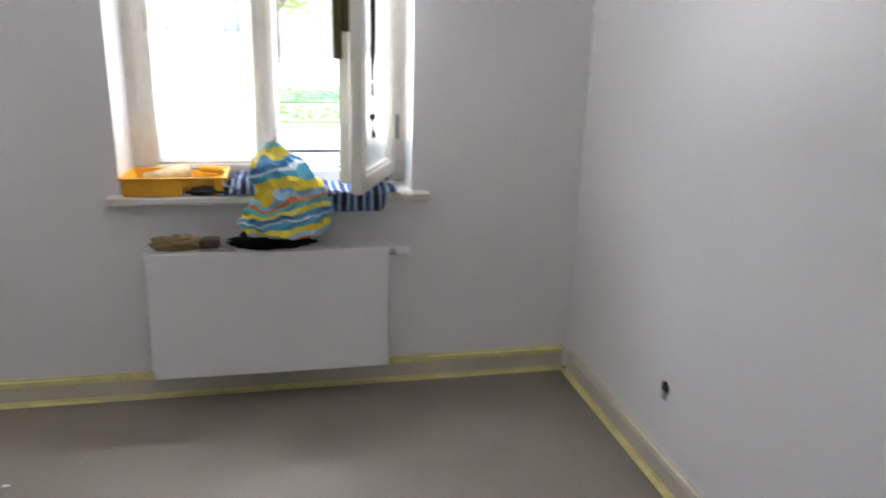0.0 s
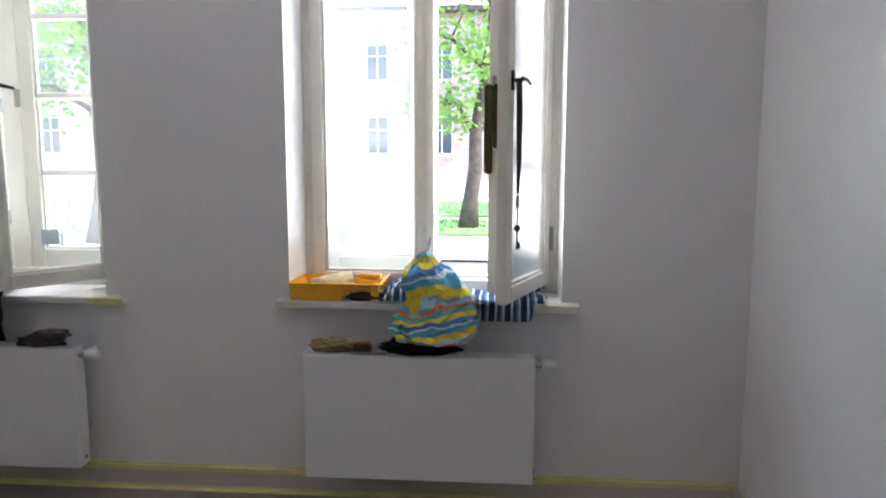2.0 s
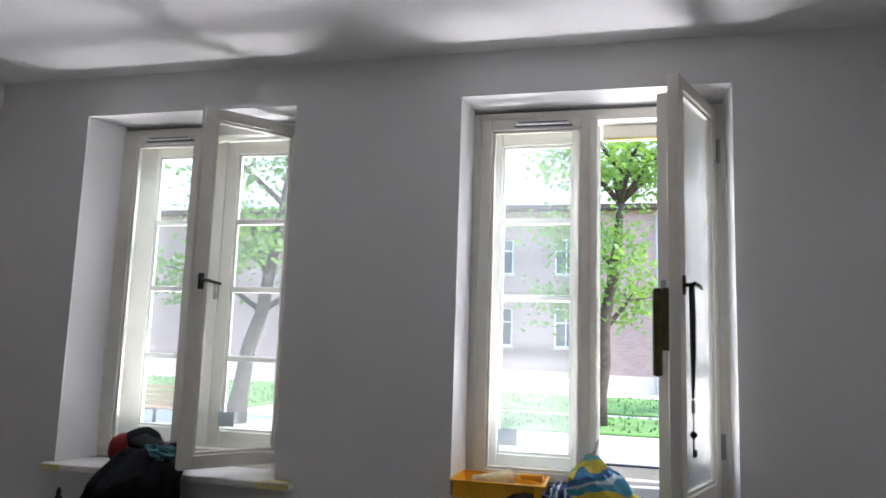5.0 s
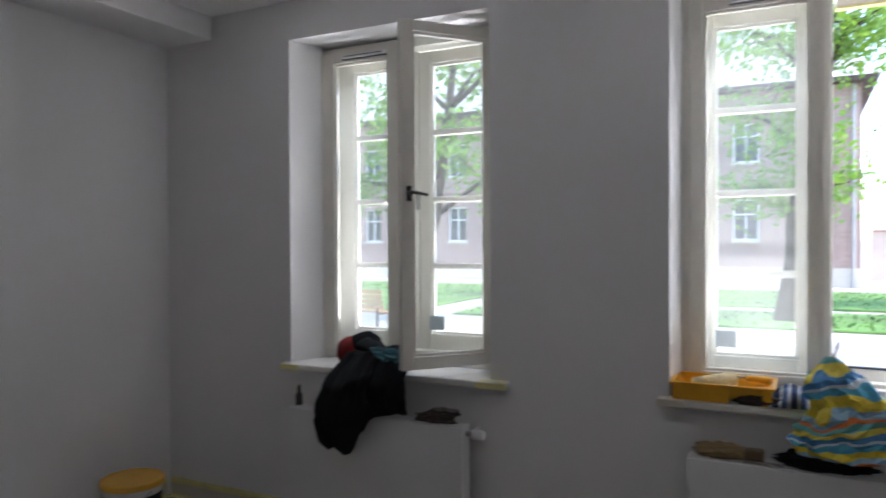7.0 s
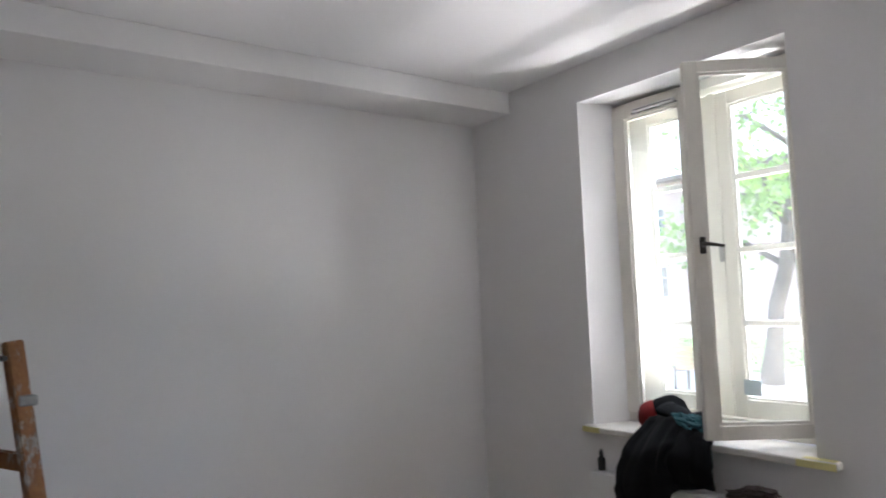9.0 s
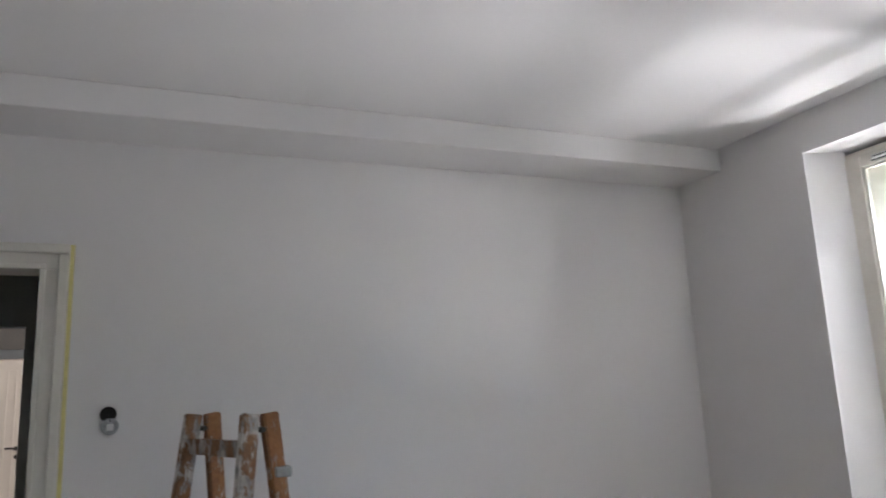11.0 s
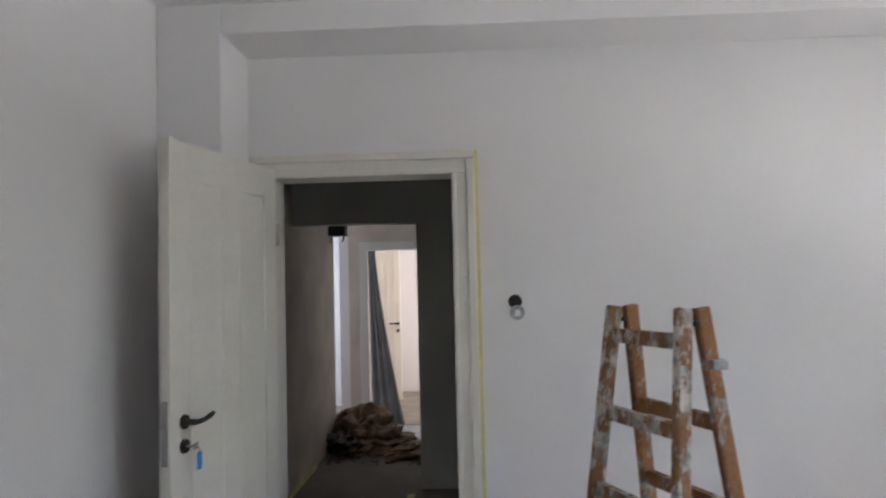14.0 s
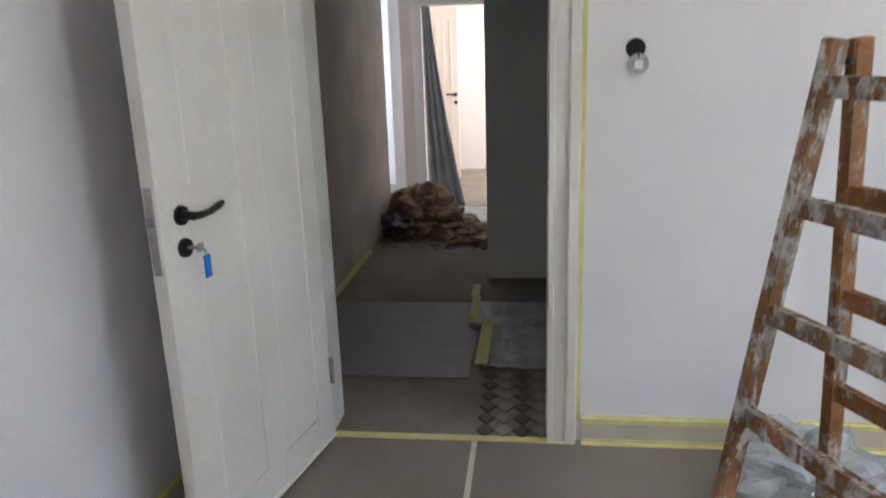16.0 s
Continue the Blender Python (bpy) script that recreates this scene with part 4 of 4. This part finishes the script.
structure("wall_side_room", boxes(((-7.05, -3.2, 0), (-6.93, -1.412, 2.5)), ((-9.22, -3.35, 0), (-6.93, -3.202, 2.5)), ((-9.22, -3.2, 0), (-9.1, -1.30, 2.5)), ((-9.1, -1.42, 0), (-8.002, -1.30, 2.5))), WALL, "pale wall of the side room", "wall")
structure("wall_far_room", boxes(((-10.3, -1.42, 0), (-10.18, 1.0, 2.5)), ((-10.18, -1.42, 0), (-9.222, -1.30, 2.5)), ((-10.3, 1.0, 0), (-8.002, 1.12, 2.5))), WALL, "white walls of the far room", "wall")
fd = thing("far_casing", "cream painted casing of the far doorway", "door frame", kind="structure")
part("casing_leg", boxes(((-7.898, -1.18, 0), (-7.875, -1.09, 1.855)), bev=0.004), DOORP, fd)
part("casing_leg", boxes(((-7.898, -0.44, 0), (-7.875, -0.368, 1.855)), bev=0.004), DOORP, fd)
part("casing_head", boxes(((-7.898, -1.18, 1.855), (-7.870, -0.368, 1.945)), bev=0.006), DOORP, fd)
d2 = thing("far_door", "cream panelled door leaf with a black handle, standing open", "door", kind="structure")
part("leaf", boxes(((-9.45, -1.295, 0.012), (-9.41, -0.91, 1.95)), bev=0.003), DOORP, d2)
for y0, y1 in ((-1.26, -1.14), (-1.08, -0.98)):
    part("panel", ring(y0, y1, 0.15, 1.82, 0, 0.008, 0.015, 0.015, 0.015, 0.015, 0.002), DOORP, d2).matrix_world = pose(-9.4015, 0, 0, 0, 0, 90)
h2 = rod((-9.409, -0.945, 0.98), (-9.37, -0.945, 0.98), 0.022, 0.020, 18)
tube([(-9.372, -0.945, 0.98), (-9.368, -1.0, 0.985), (-9.37, -1.05, 0.985)], 0.010, bm=h2)
rod((-9.409, -0.945, 0.89), (-9.40, -0.945, 0.89), 0.022, 0.020, 18, bm=h2)
part("handle", h2, BLACK, d2)


def drape(u, v):
    w = 0.07 + 0.27 * v ** 1.3
    y = -1.075 + 0.02 * v + u * w
    return Vector((-7.845 + 0.025 * math.sin(u * 21) * (0.35 + 0.65 * v) + 0.05 * v, y, 1.845 - 1.830 * v))


part("cloth", sheet(drape, 50, 30, 0.005), CURTAIN, tagged(new("dust_sheet"), "grey dust sheet hanging in the far doorway", "dust sheet"), smooth=True)
hp = thing("rag_heap", "heap of dusty brown rags and rubble on the floor", "rags")
part("rag", lump((-6.98, -1.06, 0.10), (0.24, 0.22, 0.19), 0.8, 2.6, 21.0, 4, 0.001), RAGS, hp)
part("rag", lump((-6.75, -0.90, 0.06), (0.24, 0.28, 0.12), 0.8, 3.1, 25.0, 4, 0.001), RAGS, hp)
part("rag", lump((-6.70, -1.12, 0.06), (0.22, 0.15, 0.11), 0.9, 3.1, 31.0, 4, 0.001), LEATHER, hp)
part("rag", lump((-6.55, -0.55, 0.03), (0.20, 0.16, 0.05), 0.9, 3.1, 33.0, 4, 0.001), RAGS, hp)
random.seed(5)
rub = bmesh.new()
for _ in range(90):
    x, y, s = random.uniform(-7.1, -6.2), random.uniform(-1.24, -0.42), random.uniform(0.006, 0.03)
    box_into(rub, (x, y, 0.0005), (x + s * random.uniform(0.7, 2), y + s * random.uniform(0.7, 2), s * 0.7))
tagged(part("rubble", rub, RAGS), "scattered brown rubble on the floor", "rubble", kind="stuff")
part("film", sheet(lambda u, v: Vector((-7.75 + 0.65 * u, -0.95 + 0.52 * v, 0.012 + 0.010 * noise.noise(Vector((u * 5, v * 5, 0))))), 16, 14, 0.003), DIRTY, tagged(new("white_sheet"), "dusty white sheet spread on the far floor", "sheet"))
eb = thing("cable_box", "black junction box with loose cables under the passage head", "electrical box")
part("box_body", boxes(((-6.95, -1.289, 1.945), (-6.80, -1.13, 2.055)), bev=0.008), BLACK, eb)
part("cable", tube([(-6.80, -1.15, 1.97), (-6.78, -1.14, 1.92), (-6.82, -1.16, 1.895)], 0.008), BLACK, eb)
part("cable", tube([(-6.84, -1.26, 1.95), (-6.82, -1.265, 1.90), (-6.86, -1.26, 1.88)], 0.008), BLACK, eb)
part("paper", sheet(lambda u, v: Vector((-5.00 + 1.00 * u, -1.27 + 0.90 * v, 0.005 + 0.004 * abs(noise.noise(Vector((u * 6, v * 6, 1)))))), 20, 20, 0.002), PAPER, tagged(new("floor_sheet"), "grey protective sheet taped to the hall floor", "sheet"))
for i, (xa, xb, ya, yb) in enumerate(((-5.00, -4.62, -0.40, 0.25), (-4.62, -4.10, -0.31, 0.25))):
    part("film", sheet(lambda u, v: Vector((xa + (xb - xa) * u, ya + (yb - ya) * v, 0.012 + 0.022 * abs(noise.noise(Vector((u * 3, v * 7, 4 + i)))))), 18, 30, 0.002), DIRTY, tagged(new("plastic_film"), "creased dirty plastic film on the hall floor", "plastic film"))
ht = thing("hall_tape", "crooked strips of yellow masking tape on the hall floor", "tape")
for a, b in (((-5.03, -0.425), (-4.62, -0.405)), ((-4.64, -0.42), (-4.60, -0.28)), ((-4.60, -0.345), (-4.08, -0.315)), ((-5.25, -0.44), (-5.03, -0.42))):
    part("strip", boxes(((a[0], a[1], 0.036), (b[0], b[1] + 0.028, 0.039))), TAPE, ht)
part("edge_strip", boxes(((-6.1, -1.288, 0.002), (XW - 0.16, -1.262, 0.030))), TAPE, ht)
# patterned tiles showing beside the door
mat = thing("tile_strip", "old floor tiles with a brown and grey diamond pattern", "tiles", kind="structure")
for i in range(6):
    for j in range(4):
        cx, cy = -4.03 + 0.096 * i, -0.265 + 0.070 * j
        t = part("tile", bmesh.new(), LIGHTTILE if (i + j) % 2 else DARKTILE, mat)
        tb = bmesh.new()
        vs = [tb.verts.new((cx + dx, cy + dy, z)) for z in (0.001, 0.007) for dx, dy in ((0.048, 0), (0, 0.035), (-0.048, 0), (0, -0.035))]
        tb.faces.new(vs[3::-1]), tb.faces.new(vs[4:])
        for k in range(4):
            tb.faces.new((vs[k], vs[(k + 1) % 4], vs[4 + (k + 1) % 4], vs[4 + k]))
        tb.to_mesh(t.data)
        tb.free()
        t.data.materials[0] = DARKTILE if j % 2 == 0 else LIGHTTILE

# ---- outside ----
GZ = -0.5
structure("ground", boxes(((-400, 3.72, GZ - 0.5), (400, 900, GZ))), GRAVEL, "pale sunlit gravel yard", "ground")
lawns = (((-26, 17.0), (-9.8, 28.0)), ((-8.4, 16.9), (22, 20.6)), ((-8.4, 21.8), (22, 28.5)))
for (x0, y0), (x1, y1) in lawns:
    structure("lawn", boxes(((x0, y0, GZ), (x1, y1, GZ + 0.06)), bev=0.03), GRASS, "mown grass plot in the yard", "lawn")
    g = bmesh.new()
    for _ in range(2200):
        x, y = random.uniform(x0 + 0.1, x1 - 0.1), random.uniform(y0 + 0.1, y1 - 0.1)
        a, s = random.uniform(0, 6.3), random.uniform(0.04, 0.10)
        p = Vector((x, y, GZ + 0.055))
        d = Vector((math.cos(a), math.sin(a), 0)) * s * 0.5
        g.faces.new([g.verts.new(p - d), g.verts.new(p + d), g.verts.new(p + Vector((d.y, d.x, s)))])
    tagged(part("grass", g, GRASS), "tufts of grass on the lawn", "grass", kind="stuff")

# brick house across the yard
BY = 32.0
house = thing("brick_house", "long two-storey red brick house across the yard", "house")
bx0, bx1 = -46.0, 1.75
wins = (-2.35, -5.2, -8.6, -12.0, -15.5, -20.4, -24.0, -28.0, -32.0)
rows_z = ((1.35, 3.05), (4.55, 6.15))
wm = []
xs = sorted(wins)
edges_x = [bx0] + [e for x in xs for e in (x - 0.5, x + 0.5)] + [bx1]
for i in range(0, len(edges_x), 2):
    wm.append(((edges_x[i], BY, GZ), (edges_x[i + 1], BY + 8, 7.4)))
for x in xs:
    for z0, z1 in ((GZ, rows_z[0][0]), (rows_z[0][1], rows_z[1][0]), (rows_z[1][1], 7.4)):
        wm.append(((x - 0.5, BY, z0), (x + 0.5, BY + 0.4, z1)))
part("wall", boxes(*wm), BRICK, house)
part("plinth", boxes(((bx0, BY - 0.06, GZ), (bx1 + 0.06, BY - 0.002, 0.25))), PLASTER, house)
part("string_course", boxes(((bx0, BY - 0.07, 3.72), (bx1 + 0.05, BY - 0.002, 3.92)), bev=0.02), BRICK, house)
part("cornice", boxes(((bx0, BY - 0.55, 7.402), (bx1 + 0.55, BY + 8.5, 7.60)), bev=0.02), DARKROOF, house)
rb = bmesh.new()
v = [rb.verts.new(p) for p in ((bx0, BY - 0.6, 7.602), (bx1 + 0.6, BY - 0.6, 7.602), (bx1 + 0.6, BY + 8.6, 7.602), (bx0, BY + 8.6, 7.602), (bx0, BY + 4, 11.2), (bx1 - 1.8, BY + 4, 11.2))]
for f in ((0, 1, 5, 4), (1, 2, 5), (2, 3, 4, 5), (3, 0, 4), (3, 2, 1, 0)):
    rb.faces.new([v[k] for k in f])
part("roof", rb, ROOF, house)
for x in xs:
    for z0, z1 in rows_z:
        w = part("window", ring(x - 0.5, x + 0.5, z0, z1, BY + 0.14, BY + 0.20, 0.07, 0.07, 0.07, 0.07, 0.0), PLASTIC, house)
        part("glazing_bar", boxes(((x - 0.025, BY + 0.145, z0 + 0.07), (x + 0.025, BY + 0.195, z1 - 0.07)), ((x - 0.43, BY + 0.145, z0 + 1.05), (x + 0.43, BY + 0.195, z0 + 1.10))), PLASTIC, w)
        part("pane", boxes(((x - 0.44, BY + 0.205, z0 + 0.06), (x + 0.44, BY + 0.215, z1 - 0.06))), DARKPANE, w)
        part("sill", boxes(((x - 0.58, BY - 0.10, z0 - 0.09), (x + 0.58, BY - 0.002, z0 - 0.002))), PLASTER, w)
        part("lintel", boxes(((x - 0.62, BY - 0.035, z1 + 0.002), (x + 0.62, BY - 0.002, z1 + 0.24))), BRICK, w)
part("downpipe", rod((bx1 - 0.25, BY - 0.12, GZ + 0.05), (bx1 - 0.25, BY - 0.12, 7.38), 0.06, seg=10), ROOF, house)
# lower wall and a farther house beyond the corner
low = thing("yard_wall", "low pale plastered wall closing the yard", "wall")
part("masonry", boxes(((bx1 + 0.8, 38, GZ), (24, 38.3, 1.7))), PLASTER, low)
part("coping", boxes(((bx1 + 0.8, 37.93, 1.702), (24, 38.37, 1.80))), BRICK, low)


def tree(base, lean, height, r, crown, leaves, seed, label, leaf_size=0.17):
    """Tapered leaning trunk, limbs that end in twigs, and a crown of single leaves in loose clumps."""
    random.seed(seed)
    t = thing("tree", label, "tree", "trees in the yard")
    b = Vector(base)
    top = b + Vector((lean[0], lean[1], height))
    pts = [b + (top - b) * (i / 8) + Vector((random.uniform(-0.07, 0.07), random.uniform(-0.07, 0.07), 0)) * (i > 0) for i in range(9)]
    bm = tube(pts, [r * (1.35 if i == 0 else 1 - 0.085 * i) for i in range(9)], 14)
    tips = []
    for i in range(11):
        k = random.randint(3, 8)
        p = pts[k]
        a = 6.283 * i / 11 + random.uniform(-0.3, 0.3)
        ln = random.uniform(0.6, 1.0) * crown[0]
        q = p + Vector((math.cos(a) * ln, math.sin(a) * ln, random.uniform(0.5, 1.0) * crown[1] * 0.5))
        mid = (p + q) / 2 + Vector((0, 0, 0.3))
        tube([p, mid, q], [r * 0.35, r * 0.22, r * 0.06], 7, bm)
        tips += [q, mid, mid.lerp(q, 0.5)]
        for _ in range(2):
            s = mid + Vector((random.uniform(-1, 1), random.uniform(-1, 1), random.uniform(-0.3, 0.9))) * crown[0] * 0.4
            tube([mid, s], [r * 0.14, r * 0.03], 5, bm)
            tips.append(s)
    part("trunk", bm, BARK, t, smooth=True)
    verts, faces = [], []
    for _ in range(leaves):
        c = random.choice(tips) + Vector((random.gauss(0, 0.42), random.gauss(0, 0.42), random.gauss(-0.1, 0.34)))
        m = Euler((random.uniform(-1, 1), random.uniform(-1, 1), random.uniform(0, 6.3))).to_matrix()
        s = leaf_size * random.uniform(0.6, 1.3)
        n0 = len(verts)
        for p in ((-0.5, 0, 0), (-0.1, -0.34, 0.03), (0.5, 0, -0.05), (-0.1, 0.34, 0.03)):
            verts.append(c + m @ (Vector(p) * s))
        faces.append((n0, n0 + 1, n0 + 2, n0 + 3))
    me = bpy.data.meshes.new("crown")
    me.from_pydata(verts, [], faces)
    me.materials.append(LEAF)
    new("crown", me).parent = t
    return t


tree((-0.62, 18.4, GZ), (0.62, -0.4, 0), 6.2, 0.21, (2.3, 3.0), 5200, 3, "leafy tree with a leaning dark trunk in the yard")
tree((-8.4, 15.0, GZ), (1.15, 0.1, 0), 6.6, 0.20, (2.6, 3.0), 5200, 8, "large leafy tree leaning across the yard")
tree((-7.0, 22.5, GZ), (0.2, 0.2, 0), 6.0, 0.22, (2.2, 2.6), 3000, 12, "slim leafy tree standing on the lawn")
tree((4.6, 23.0, GZ), (-0.3, 0.2, 0), 6.0, 0.25, (2.4, 2.8), 3600, 15, "leafy tree near the yard wall")

bench = thing("bench", "weathered wooden garden bench with a slatted back", "bench", at=pose(-8.75, 13.2, GZ, 0, 0, 172))
for i in range(4):
    part("seat_slat", boxes(((-0.8, -0.20 + i * 0.105, 0.43), (0.8, -0.115 + i * 0.105, 0.455)), bev=0.005), BENCHWOOD, bench)
for i in range(4):
    part("back_slat", boxes(((-0.8, 0.235 + i * 0.02, 0.52 + i * 0.105), (0.8, 0.257 + i * 0.02, 0.60 + i * 0.105)), bev=0.005), BENCHWOOD, bench)
for x in (-0.62, 0.62):
    part("leg_frame", boxes(((x - 0.025, -0.19, 0), (x + 0.025, -0.14, 0.428)), ((x - 0.025, 0.20, 0), (x + 0.025, 0.234, 0.95)), ((x - 0.025, -0.139, 0.385), (x + 0.025, 0.199, 0.428)), bev=0.004), IRON, bench)
